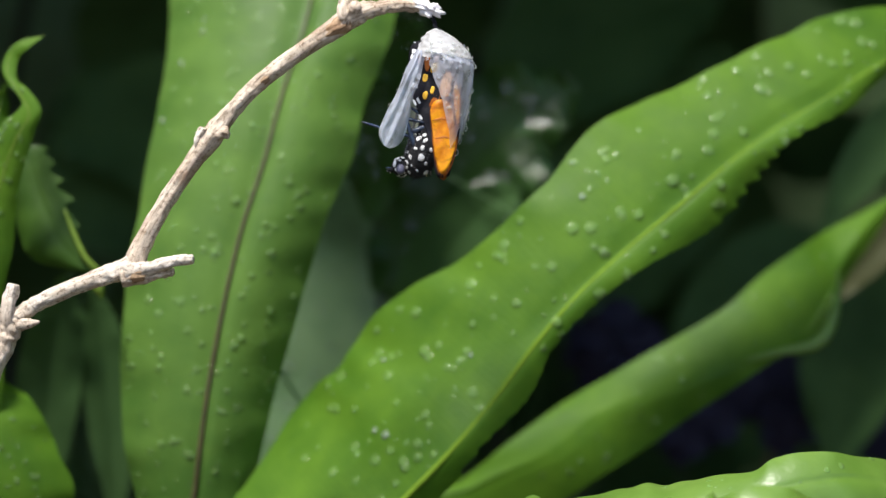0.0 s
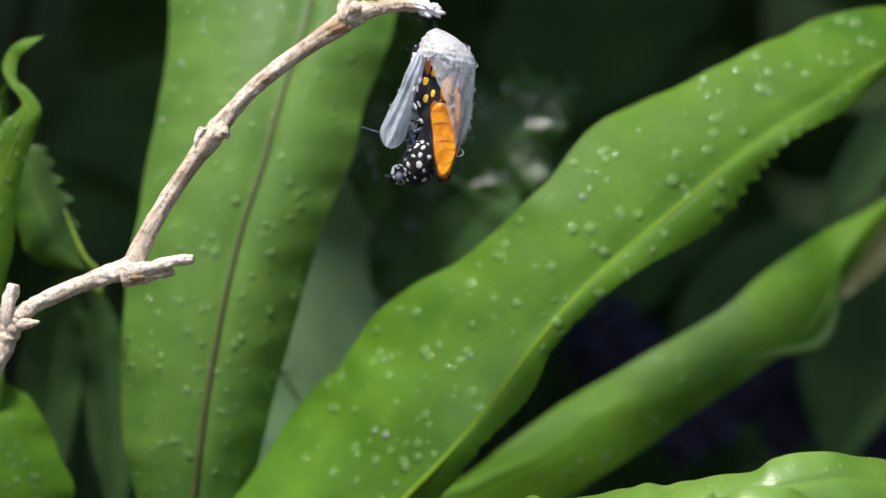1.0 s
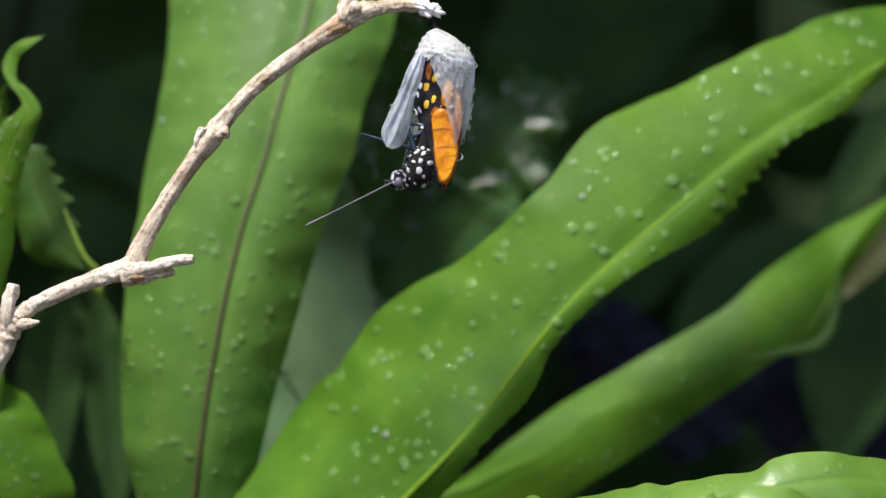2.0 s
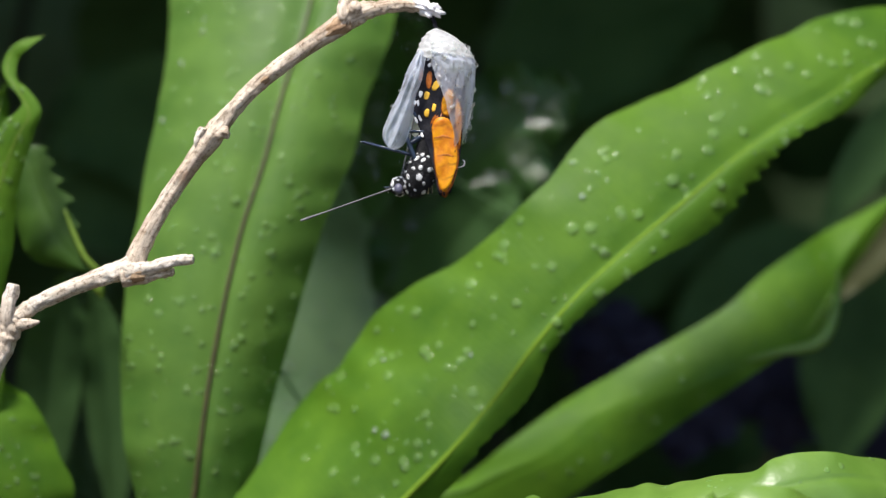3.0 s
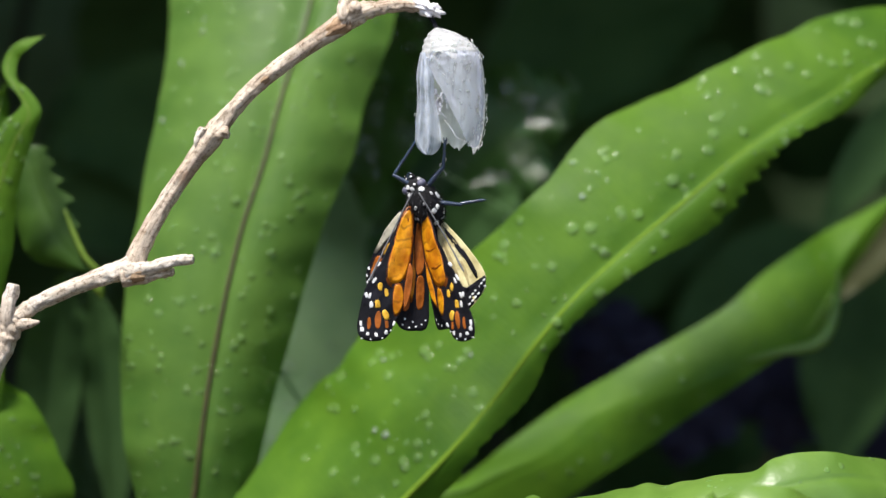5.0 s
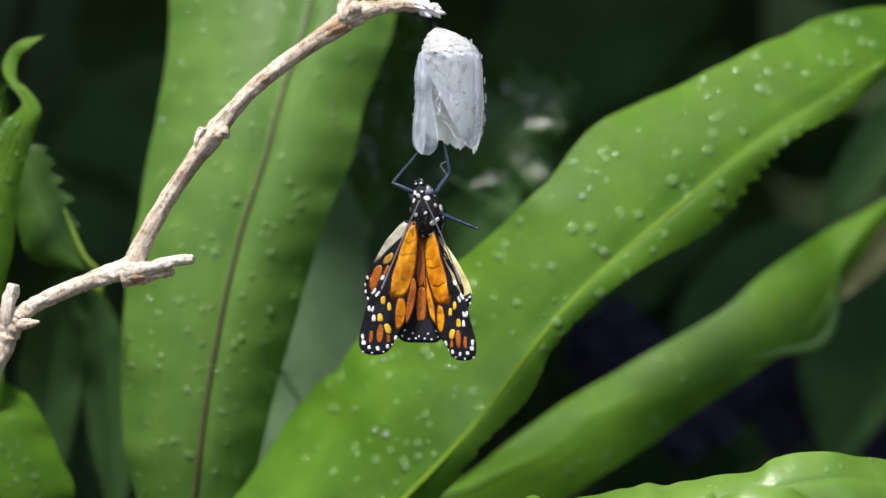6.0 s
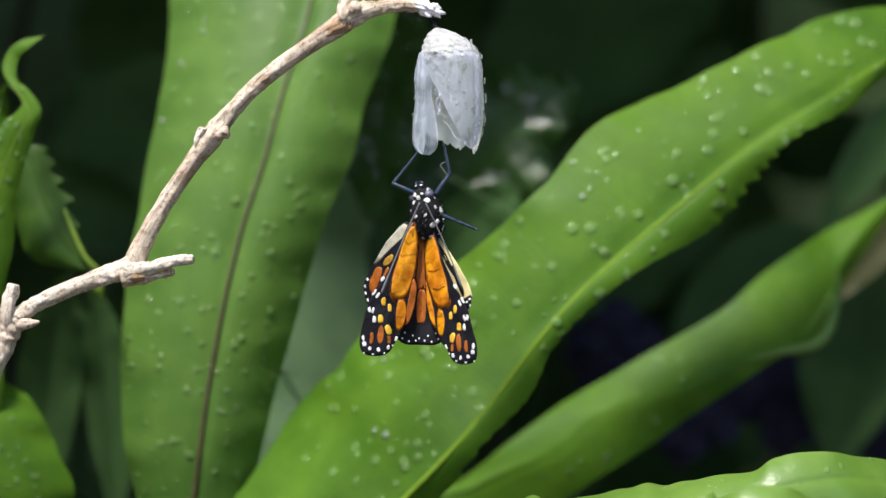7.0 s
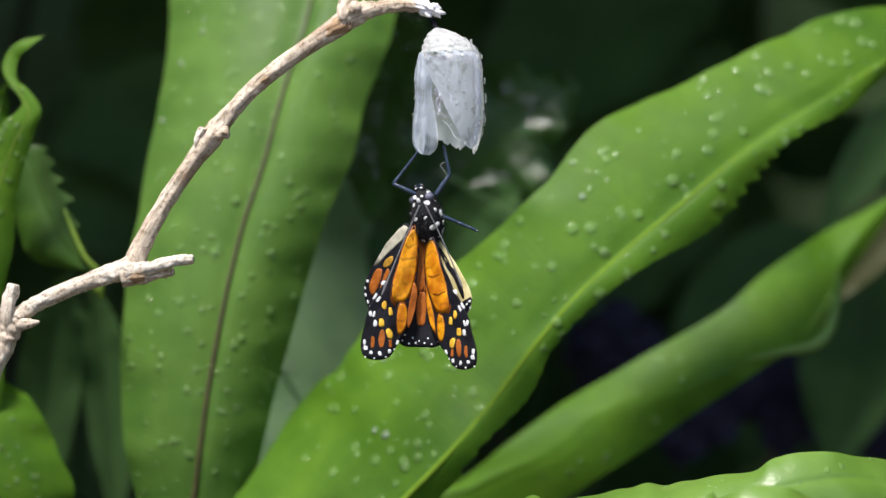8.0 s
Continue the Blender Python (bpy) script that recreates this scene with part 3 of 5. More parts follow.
F_ = ribbon(on(side_fern, [(-0.1243, 0.0800, 0.0319), (-0.1146, 0.0518, 0.1304), (-0.1079, 0.0495, 0.1553), (-0.1039, 0.0482, 0.1701), (-0.1012, 0.0472, 0.1812), (-0.0984, 0.0459, 0.1916), (-0.0955, 0.0446, 0.1967), (-0.0910, 0.0443, 0.2012), (-0.0937, 0.0453, 0.2053), (-0.0955, 0.0463, 0.2084), (-0.0951, 0.0473, 0.2121), (-0.0920, 0.0473, 0.2153), (-0.0868, 0.0480, 0.2164)]),
           on(side_fern, [(-0.1243, 0.0800, 0.0319), (-0.1055, 0.0500, 0.1306), (-0.1020, 0.0480, 0.1554), (-0.0987, 0.0470, 0.1701), (-0.0966, 0.0460, 0.1811), (-0.0941, 0.0450, 0.1891), (-0.0917, 0.0440, 0.1945), (-0.0893, 0.0440, 0.1990), (-0.0921, 0.0450, 0.2046), (-0.0944, 0.0460, 0.2078), (-0.0941, 0.0470, 0.2119), (-0.0916, 0.0470, 0.2146), (-0.0868, 0.0480, 0.2164)]),
           on(side_fern, [(-0.1243, 0.0800, 0.0319), (-0.0979, 0.0520, 0.1304), (-0.0971, 0.0500, 0.1541), (-0.0939, 0.0490, 0.1695), (-0.0927, 0.0475, 0.1809), (-0.0909, 0.0460, 0.1875), (-0.0885, 0.0450, 0.1946), (-0.0868, 0.0445, 0.2000), (-0.0895, 0.0450, 0.2043), (-0.0923, 0.0460, 0.2069), (-0.0923, 0.0470, 0.2109), (-0.0897, 0.0465, 0.2138), (-0.0868, 0.0480, 0.2164)]),
           bulge=(0.05, 0.08), wave=(0.0002, 9.0, 0.8, 1.0), seed=6, count=150)
frond_f = leaf_part("frond", side_fern, FROND, F_, RIB_PALE, 0.0003)
F2 = blade(on(side_fern, [(-0.1269, 0.0900, 0.0290), (-0.1204, 0.0750, 0.1102), (-0.1101, 0.0700, 0.1598), (-0.1058, 0.0680, 0.1830), (-0.1022, 0.0680, 0.1971), (-0.1001, 0.0700, 0.2075)]),
           [2 * mm, 5 * mm, 6 * mm, 6 * mm, 5 * mm, 0.5 * mm], [2 * mm, 5 * mm, 7 * mm, 8 * mm, 5.5 * mm, 0.5 * mm],
           ((0.7, -0.8, -0.3), (0.7, -0.8, -0.3)), (0.1, 0.1), (0.0012, 4.0, 0.8), seed=9)
leaf_part("frond", side_fern, FROND, F2, RIB_PALE, 0.0005)

# a toothed leaf on a stem beside the side fern
weed = tagged(empty("weed", (-0.1104, 0.0600, 0.0363)), "stem with toothed green leaves beside the twig", "plant")
weed.location.z = 0
part("stem", tube(on(weed, [(*(-0.1104, 0.0600, 0.0363)[:2], 0.0), (-0.1078, 0.0600, 0.0994), (-0.1028, 0.0600, 0.1499), (-0.1015, 0.0600, 0.1954)]), [1.2 * mm, 1.1 * mm, 0.9 * mm, 0.7 * mm]), RIB_PALE, weed)
G_ = ribbon(on(weed, [(-0.0952, 0.0600, 0.1935), (-0.0965, 0.0600, 0.1878), (-0.0958, 0.0600, 0.1815), (-0.0945, 0.0595, 0.1726), (-0.0911, 0.0585, 0.1674), (-0.0846, 0.0575, 0.1657), (-0.0797, 0.0565, 0.1649), (-0.0759, 0.0560, 0.1649)]),
           on(weed, [(-0.0952, 0.0600, 0.1935), (-0.0922, 0.0590, 0.1897), (-0.0903, 0.0580, 0.1840), (-0.0878, 0.0570, 0.1783), (-0.0846, 0.0560, 0.1720), (-0.0812, 0.0560, 0.1679), (-0.0786, 0.0560, 0.1654), (-0.0759, 0.0560, 0.1649)]),
           on(weed, [(-0.0952, 0.0600, 0.1935), (-0.0891, 0.0598, 0.1926), (-0.0865, 0.0592, 0.1868), (-0.0833, 0.0582, 0.1808), (-0.0810, 0.0568, 0.1729), (-0.0792, 0.0564, 0.1686), (-0.0778, 0.0564, 0.1664), (-0.0759, 0.0560, 0.1649)]),
           bulge=(0.15, 0.05), wave=(0.0003, 4.0, 0.0, 1.0), teeth=(0.05, 0.5), seed=7, count=200)
part("petiole", tube(on(weed, [(-0.0835, 0.0540, 0.1788), (-0.0813, 0.0540, 0.1732), (-0.0790, 0.0540, 0.1683), (-0.0764, 0.0550, 0.1651)]), [2.5 * px, 5 * px, 6 * px, 8 * px], 8, 20), RIB_PALE, weed)
part("bud", tube(on(weed, [(-0.0764, 0.0550, 0.1651), (-0.0762, 0.0550, 0.1616), (-0.0752, 0.0550, 0.1589)]), [5 * px, 12 * px, 2 * px], 10, 14), RIB_PALE, weed)
leaf_part("leaf", weed, WEED, G_)


# ---------------------------------------------------------------- dark leaves behind
shrub = tagged(empty("shrub", (0.05, 0.30, 0)), "dark shrub with large glossy leaves in the shade", "shrub")


WET = []


def stalk(base):
    b = Vector(base)
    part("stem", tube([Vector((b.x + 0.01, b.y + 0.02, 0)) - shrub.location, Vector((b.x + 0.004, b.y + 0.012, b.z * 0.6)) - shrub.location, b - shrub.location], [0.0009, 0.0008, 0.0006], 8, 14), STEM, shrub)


def shrub_leaf(base, tip, width, face, seed, mat=SHRUB, sag=0.01, name="leaf"):
    if seed < 20:
        stalk(base)
    b, e = Vector(base) - shrub.location, Vector(tip) - shrub.location
    pts = [b.lerp(e, g) + Vector((0, 0, sag * math.sin(g * math.pi))) for g in (0, 0.2, 0.45, 0.7, 0.9, 1.0)]
    ws = [width * k for k in (0.12, 0.75, 1.0, 0.8, 0.35, 0.02)]
    shape = blade(pts, ws, ws, (face, face), (0.15, 0.15), (width * (0.17 if mat is WET_LEAF else 0.06), 5.0 if mat is WET_LEAF else 3.0, seed), count=40, across=6, seed=seed)
    ob = leaf_part(name, shrub, mat, shape)
    if mat in (WET_LEAF, GREY_LEAF):
        WET.append((ob, shape))
    return ob


shrub_leaf((-0.0172, 0.1500, 0.1581), (0.0367, 0.1450, 0.2135), 0.020, (-0.08, -0.95, 0.22), 11, WET_LEAF)
# small leaves added and tilted to mirror the sun as the wet leaf's highlights
for base, tip, width, turn in (((0.0178, 0.1380, 0.1990), (0.0323, 0.1360, 0.2016), 0.0020, -0.05), ((0.0070, 0.1360, 0.1866), (0.0202, 0.1350, 0.1839), 0.0010, -0.2), ((-0.0210, 0.1180, 0.2085), (-0.0128, 0.1180, 0.2130), 0.0019, -0.15), ((0.0214, 0.1360, 0.1907), (0.0288, 0.1360, 0.1892), 0.0012, 0.0)):
    shrub_leaf(base, tip, width, (turn, -0.84, 0.50), 411, GLINT_LEAF, sag=0.002)
shrub_leaf((-0.0347, 0.1650, 0.0866), (-0.0150, 0.1700, 0.1940), 0.035, (-0.05, -0.85, 0.6), 12, GREY_LEAF)
shrub_leaf((-0.0189, 0.135, 0.1775), (-0.0071, 0.125, 0.2306), 0.013, (0.1, -1, 0.35), 410, WET_LEAF)
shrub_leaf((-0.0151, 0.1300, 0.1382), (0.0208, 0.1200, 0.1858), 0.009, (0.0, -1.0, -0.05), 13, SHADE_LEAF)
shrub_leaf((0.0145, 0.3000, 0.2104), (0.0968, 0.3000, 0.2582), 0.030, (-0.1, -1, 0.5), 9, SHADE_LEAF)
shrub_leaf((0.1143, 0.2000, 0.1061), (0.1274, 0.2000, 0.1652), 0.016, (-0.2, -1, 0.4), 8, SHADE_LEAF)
part("stem", tube([Vector(p) - shrub.location for p in ((-0.0403, 0.1000, 0.1427), (-0.0373, 0.1000, 0.1370), (-0.0336, 0.0900, 0.1330))], [0.0005, 0.0004, 0.0003], 8, 16), GREY_LEAF, shrub)
# a fine bright line like a spider thread, built as a thin tube
part("stem", tube([Vector(p) - shrub.location for p in ((-0.0013, 0.1200, 0.1901), (0.0094, 0.1200, 0.1837), (0.0201, 0.1200, 0.1780))], [0.0002, 0.00018, 0.00015], 8, 16), GREY_LEAF, shrub)
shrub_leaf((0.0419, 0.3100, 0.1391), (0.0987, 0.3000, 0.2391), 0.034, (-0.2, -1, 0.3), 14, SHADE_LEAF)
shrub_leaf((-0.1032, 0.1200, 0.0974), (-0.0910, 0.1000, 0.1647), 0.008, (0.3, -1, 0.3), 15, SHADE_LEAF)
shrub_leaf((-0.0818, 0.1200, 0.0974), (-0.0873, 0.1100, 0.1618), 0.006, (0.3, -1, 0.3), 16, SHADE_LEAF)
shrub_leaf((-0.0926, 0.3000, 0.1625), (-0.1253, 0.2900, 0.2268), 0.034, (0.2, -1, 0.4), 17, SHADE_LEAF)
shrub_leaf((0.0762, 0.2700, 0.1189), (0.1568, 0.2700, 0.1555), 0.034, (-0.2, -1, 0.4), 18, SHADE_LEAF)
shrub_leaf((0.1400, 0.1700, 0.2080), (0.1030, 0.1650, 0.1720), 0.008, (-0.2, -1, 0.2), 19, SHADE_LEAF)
shrub_leaf((0.1270, 0.1350, 0.1863), (0.1015, 0.1350, 0.1560), 0.0055, (0.1, -1, 0.3), 412, AGED_LEAF, sag=0.001)
rnd = random.Random(7)
for k in range(16):
    # a stem of the shrub, its leaves, and unseen overhanging limbs added as shade
    x, y = -0.42 + 0.056 * k + rnd.uniform(-0.015, 0.015), rnd.uniform(0.32, 0.5)
    top = Vector((x + rnd.uniform(-0.03, 0.03), y - 0.02, rnd.uniform(0.37, 0.43)))
    reach = Vector((x + rnd.uniform(-0.05, 0.05), rnd.uniform(0.09, 0.13), rnd.uniform(0.33, 0.38)))
    back = Vector((x, y + 0.22, 0.40))
    line = [Vector((x, y, 0)), Vector((x + rnd.uniform(-0.02, 0.02), y, 0.2)), top]
    shade_limb = [top, top.lerp(reach, 0.5) + Vector((0, 0, 0.02)), reach]
    loc = shrub.location
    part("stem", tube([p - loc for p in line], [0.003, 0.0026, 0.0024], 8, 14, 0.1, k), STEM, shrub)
    part("shade_limb", tube([p - loc for p in shade_limb], [0.003, 0.0022, 0.001], 8, 14, 0.1, k), STEM, shrub)
    part("shade_limb", tube([p - loc for p in (top, top.lerp(back, 0.5), back)], [0.003, 0.002, 0.001], 8, 10, 0.1, k), STEM, shrub)
    for i in range(8):
        b = line[0].lerp(top, 0.08 + 0.11 * i) + Vector((0, 0.07 if i < 3 else 0.0, 0))
        an, ln = rnd.uniform(-0.4, math.pi + 0.4), rnd.uniform(0.05, 0.09)
        e = b + Vector((ln * math.cos(an), -rnd.uniform(0.02, 0.06), ln * math.sin(an) * 0.7))
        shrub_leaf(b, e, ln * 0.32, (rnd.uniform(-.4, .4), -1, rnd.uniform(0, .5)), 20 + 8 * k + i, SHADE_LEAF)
    # canopy leaves above the view, added to keep the sun off the background
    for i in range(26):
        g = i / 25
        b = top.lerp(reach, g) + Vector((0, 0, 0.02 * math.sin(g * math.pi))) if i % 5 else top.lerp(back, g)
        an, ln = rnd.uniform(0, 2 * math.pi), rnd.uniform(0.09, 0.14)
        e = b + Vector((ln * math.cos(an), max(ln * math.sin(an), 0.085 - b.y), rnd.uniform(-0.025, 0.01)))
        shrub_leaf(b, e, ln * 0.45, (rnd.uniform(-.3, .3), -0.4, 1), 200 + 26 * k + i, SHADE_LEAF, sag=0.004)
flower = tagged(empty("flower_clump", (0.08, 0.22, 0)), "clump of dark blue-violet ruffled petals in the shade", "flower")
part("stem", tube([(0, 0, 0), (0.01, 0, 0.06), (0.02, 0, 0.12)], [0.002, 0.002, 0.001]), RIB_BROWN, flower)
for k, (fx, fz, sz) in enumerate(((1080, 600, .012), (1040, 630, .010), (1130, 625, .009), (1240, 740, .009), (1320, 690, .010), (1400, 680, .010), (1460, 710, .011), (1540, 760, .009), (1380, 750, .010), (1190, 780, .007))):
    b = Vector(((fx - 784) * px * 1.54, 0.22, 0.17 + (441 - fz) * px * 1.54)) - flower.location
    pts = [b + Vector((0, 0, -sz)), b + Vector((0.002, -0.004, 0)), b + Vector((0.004 * (-1) ** k, -0.002, sz))]
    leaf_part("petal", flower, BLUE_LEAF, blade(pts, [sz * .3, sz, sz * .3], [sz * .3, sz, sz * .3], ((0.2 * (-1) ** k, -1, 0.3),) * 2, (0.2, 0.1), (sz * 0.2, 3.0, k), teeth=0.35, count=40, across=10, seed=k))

# ---------------------------------------------------------------- twig
twig = tagged(empty("twig", (*(-0.0928, 0.0000, 0.1195)[:2], 0.0)), "dry grey-brown bare twig with knots and broken spurs", "twig")
main = on(twig, [(*(-0.0928, 0.0000, 0.1195)[:2], 0.0), (-0.0923, 0.0000, 0.1239), (-0.0884, 0.0000, 0.1426), (-0.0857, 0.0000, 0.1503), (-0.0838, 0.0000, 0.1553), (-0.0802, 0.0000, 0.1586), (-0.0752, 0.0000, 0.1611), (-0.0686, 0.0000, 0.1638), (-0.0626, 0.0000, 0.1659), (-0.0596, 0.0000, 0.1679)])
part("branch", tube(main, [17 * px, 17 * px, 16 * px, 17 * px, 20 * px, 14 * px, 14 * px, 15 * px, 17 * px, 18 * px], 30, 220, 0.26, 1), BARK_PALE, twig)
up = on(twig, [(-0.0601, 0.0000, 0.1666), (-0.0585, 0.0000, 0.1710), (-0.0554, 0.0000, 0.1769), (-0.0519, 0.0000, 0.1824), (-0.0483, 0.0000, 0.1875), (-0.0451, 0.0000, 0.1917), (-0.0409, 0.0000, 0.1971), (-0.0351, 0.0000, 0.2029), (-0.0279, 0.0000, 0.2084), (-0.0213, 0.0000, 0.2128), (-0.0175, 0.0000, 0.2155), (-0.0125, 0.0000, 0.2169), (-0.0076, 0.0000, 0.2174), (-0.0026, 0.0000, 0.2170)])
part("branch", tube(up, [19 * px, 17 * px, 15 * px, 15 * px, 16 * px, 20 * px, 15 * px, 14 * px, 14 * px, 17 * px, 20 * px, 13 * px, 11 * px, 10 * px], 30, 300, 0.2, 2), BARK, twig)
part("spur", tube(on(twig, [(-0.0613, -0.0010, 0.1657), (-0.0568, -0.0020, 0.1663), (-0.0528, -0.0030, 0.1675), (-0.0482, -0.0040, 0.1681)]), [16 * px, 13 * px, 10 * px, 8 * px], 14, 40, 0.35, 3), BARK_PALE, twig)
part("spur", tube(on(twig, [(-0.0624, -0.0010, 0.1644), (-0.0586, -0.0010, 0.1648), (-0.0548, -0.0010, 0.1653), (-0.0522, -0.0010, 0.1657)]), [14 * px, 13 * px, 10 * px, 6 * px], 20, 40, 0.55, 4), BARK, twig)
part("scar", tube(on(twig, [(-0.0612, -0.0014, 0.1642), (-0.0597, -0.0022, 0.1649), (-0.0582, -0.0022, 0.1653), (-0.0572, -0.0016, 0.1657)]), [5 * px, 9 * px, 8 * px, 3 * px], 18, 30, 0.9, 21), BARK_BROWN, twig, "brown torn scar")
part("scar", tube(on(twig, [(-0.0235, -0.0007, 0.2112), (-0.0211, -0.0010, 0.2127), (-0.0191, -0.0010, 0.2140), (-0.0176, -0.0010, 0.2151)]), [5 * px, 11 * px, 14 * px, 8 * px], 22, 40, 0.6, 22), BARK_BROWN, twig, "orange-brown flaking scar")
part("scar", tube(on(twig, [(-0.0360, -0.0004, 0.2018), (-0.0347, -0.0008, 0.2029), (-0.0334, -0.0004, 0.2041)]), [5 * px, 9 * px, 5 * px], 18, 24, 0.5, 23), BARK_BROWN, twig, "orange-brown scar")
part("spur", tube(on(twig, [(-0.0847, 0.0000, 0.1542), (-0.0847, -0.0010, 0.1569), (-0.0841, -0.0010, 0.1602), (-0.0834, -0.0010, 0.1632)]), [15 * px, 15 * px, 13 * px, 10 * px], 18, 40, 0.4, 5), BARK_PALE, twig)
part("bud", tube(on(twig, [(-0.0827, -0.0012, 0.1553), (-0.0804, -0.0016, 0.1555), (-0.0782, -0.0016, 0.1559)]), [10 * px, 9 * px, 2 * px], 12, 14, 0.2, 6), BARK_PALE, twig)
part("knot", tube(on(twig, [(-0.0444, -0.0005, 0.1919), (-0.0425, -0.0016, 0.1925), (-0.0416, -0.0020, 0.1925)]), [12 * px, 10 * px, 7 * px], 24, 30, 0.7, 7), BARK, twig)
part("knot", tube(on(twig, [(-0.0471, 0.0000, 0.1901), (-0.0467, -0.0010, 0.1921), (-0.0461, -0.0010, 0.1934)]), [15 * px, 12 * px, 6 * px], 24, 30, 0.9, 8), BARK_PALE, twig)
part("knot", tube(on(twig, [(-0.0189, -0.0010, 0.2144), (-0.0191, -0.0010, 0.2171), (-0.0189, -0.0010, 0.2199)]), [15 * px, 13 * px, 9 * px], 24, 30, 0.6, 9), BARK, twig)
part("bud", tube(on(twig, [(-0.0178, -0.0010, 0.2153), (-0.0171, -0.0022, 0.2167), (-0.0168, -0.0030, 0.2171)]), [10 * px, 12 * px, 9 * px], 14, 12, 0.2, 10), BARK, twig)
bm = ball((26 * px, 15 * px, 14 * px), (-0.0033, 0.0000, 0.2169), 40, 28, 0.5, 3)
for v in bm.verts:
    c = Vector((-0.0033, 0.0000, 0.2169))
    d = v.co - c
    v.co = c + d * (1 + 0.25 * noise.noise(v.co * 900) + 0.12 * noise.noise(v.co * 2600)) + Vector((0, 0, -0.28 * d.x))
silk = tagged(part("silk_pad", bm, SILK), "white tuft of spun silk on the twig's end", "silk")

# ---------------------------------------------------------------- empty chrysalis shell
PIVOT = (-0.0018, 0.0000, 0.2136)
shell = tagged(empty("chrysalis_shell", PIVOT), "split papery white translucent chrysalis shell wet with drops", "chrysalis")
part("stalk", tube(on(shell, [(-0.0026, 0.0000, 0.2157), (-0.0020, 0.0000, 0.2143), (-0.0013, 0.0000, 0.2132), (-0.0007, 0.0000, 0.2124)]), [4 * px, 4 * px, 4 * px, 7 * px], 14, 24, 0.7, 12), BLACK, shell, "black stalk")
SHELL_LINE = spline([(776, 50, 3), (781, 56, 18), (788, 68, 34), (795, 84, 46), (799, 104, 53), (801, 140, 55.5), (802, 190, 56), (801, 235, 53), (800, 275, 44)], 60)


def shell_point(az, row, extra=0.0):
    """A point of the shell's skin: az 0 towards -y, 90 towards +x; row 0 to 1 from the stalk to the lower rim (drawing unit 0.11 mm)."""
    k = row * 59
    i = min(int(k), 58)
    cx, cy, r = SHELL_LINE[i] + (SHELL_LINE[i + 1] - SHELL_LINE[i]) * (k - i)
    a = radians(az)
    r = r * (1 + 0.035 * noise.noise(Vector((math.sin(a) * 2, math.cos(a) * 2, cy * 0.03)))) + 1.6 * noise.noise(Vector((math.sin(a) * 7, math.cos(a) * 7, cy * 0.12))) + (0.9 * math.sin(cy * 0.55 + 1.5 * math.sin(a * 2)) if cy < 106 else 0.0) + extra
    return Vector(((cx - 768 + r * math.sin(a)) * px, -r * 0.92 * math.cos(a) * px, (45 - cy) * px))


def shell_skin(a0, a1, top, bottom, na, nr, extra=0.0):
    """A patch of skin; top and bottom give its rows at each azimuth."""
    bm = bmesh.new()
    rows = []
    for i in range(nr + 1):
        g = i / nr
        rows.append([shell_point(az, top(az) * (1 - g) + bottom(az) * g, extra) for az in np.linspace(a0, a1, na + 1)])
    grid_faces(bm, rows)
    return bm


def ragged(base, size, seed, fine=0.35):
    return lambda az: base(az) + size * noise.noise(Vector((az * 0.035, seed, 0))) + size * fine * noise.noise(Vector((az * 0.17, seed, 5)))


part("cap", shell_skin(-180, 180, lambda a: 0.0, ragged(lambda a: 0.50, 0.05, 12, 0.5), 90, 24), FILM_DENSE, shell, "dense white ringed cap")
part("back_wall", shell_skin(62, 255, lambda a: 0.45, ragged(lambda a: 0.96 - 0.10 * max(0, (a - 180) / 75), 0.07, 3), 60, 26), FILM, shell)
window = part("window", shell_skin(-28, 96, lambda a: 0.45, ragged(lambda a: 0.56 + 0.40 * min(1, max(0, (a + 24) / 80)), 0.025, 8), 60, 26, 0.5), FILM_CLEAR, shell, "clear bluish side of the shell")
FLAP_AT = Vector((-0.0033, 0.0000, 0.2071)) - Vector(PIVOT)
bm = bmesh.new()
rows = []
for i in range(37):
    g = i / 36
    half = 8 + 13 * min(1, g * 1.5) + 2 * math.sin(g * 9)
    if g > 0.82:
        half *= math.sqrt(max(0.0, 1 - ((g - 0.82) / 0.185) ** 2))
    r = []
    for j in range(25):
        u = j / 12 - 1
        r.append(((u * half + 9 * g + 1.5 * noise.noise(Vector((u * 2, g * 6, 1)))) * px,
                  (-47 + 12 * max(0, 0.25 - g) * 4 + 15 * u * u + 8 * g * u + 3.2 * math.sin(u * 7 + g * 4) * min(1, 3 * g) + 3 * noise.noise(Vector((u * 3, g * 8, 4)))) * px, (8 - g * 180) * px))
    rows.append(r)
grid_faces(bm, rows)
flap = part("flap", bm, FILM_FLAP, shell, "pale bluish wing-shaped flap of skin")
flap.location = FLAP_AT
tendril = part("tendril", tube([(0, 0, 0), (0.9 * mm, 0, -0.5 * mm), (1.6 * mm, -0.2 * mm, -0.6 * mm), (2.4 * mm, -0.1 * mm, -0.1 * mm), (2.5 * mm, 0, 0.6 * mm), (2.0 * mm, 0, 0.9 * mm)],
                               [0.08 * mm, 0.07 * mm, 0.06 * mm, 0.06 * mm, 0.05 * mm, 0.05 * mm], 8, 40), SILK, shell, "curled white thread")
tendril.location = Vector((0.0053, -0.0020, 0.1900)) - Vector(PIVOT)
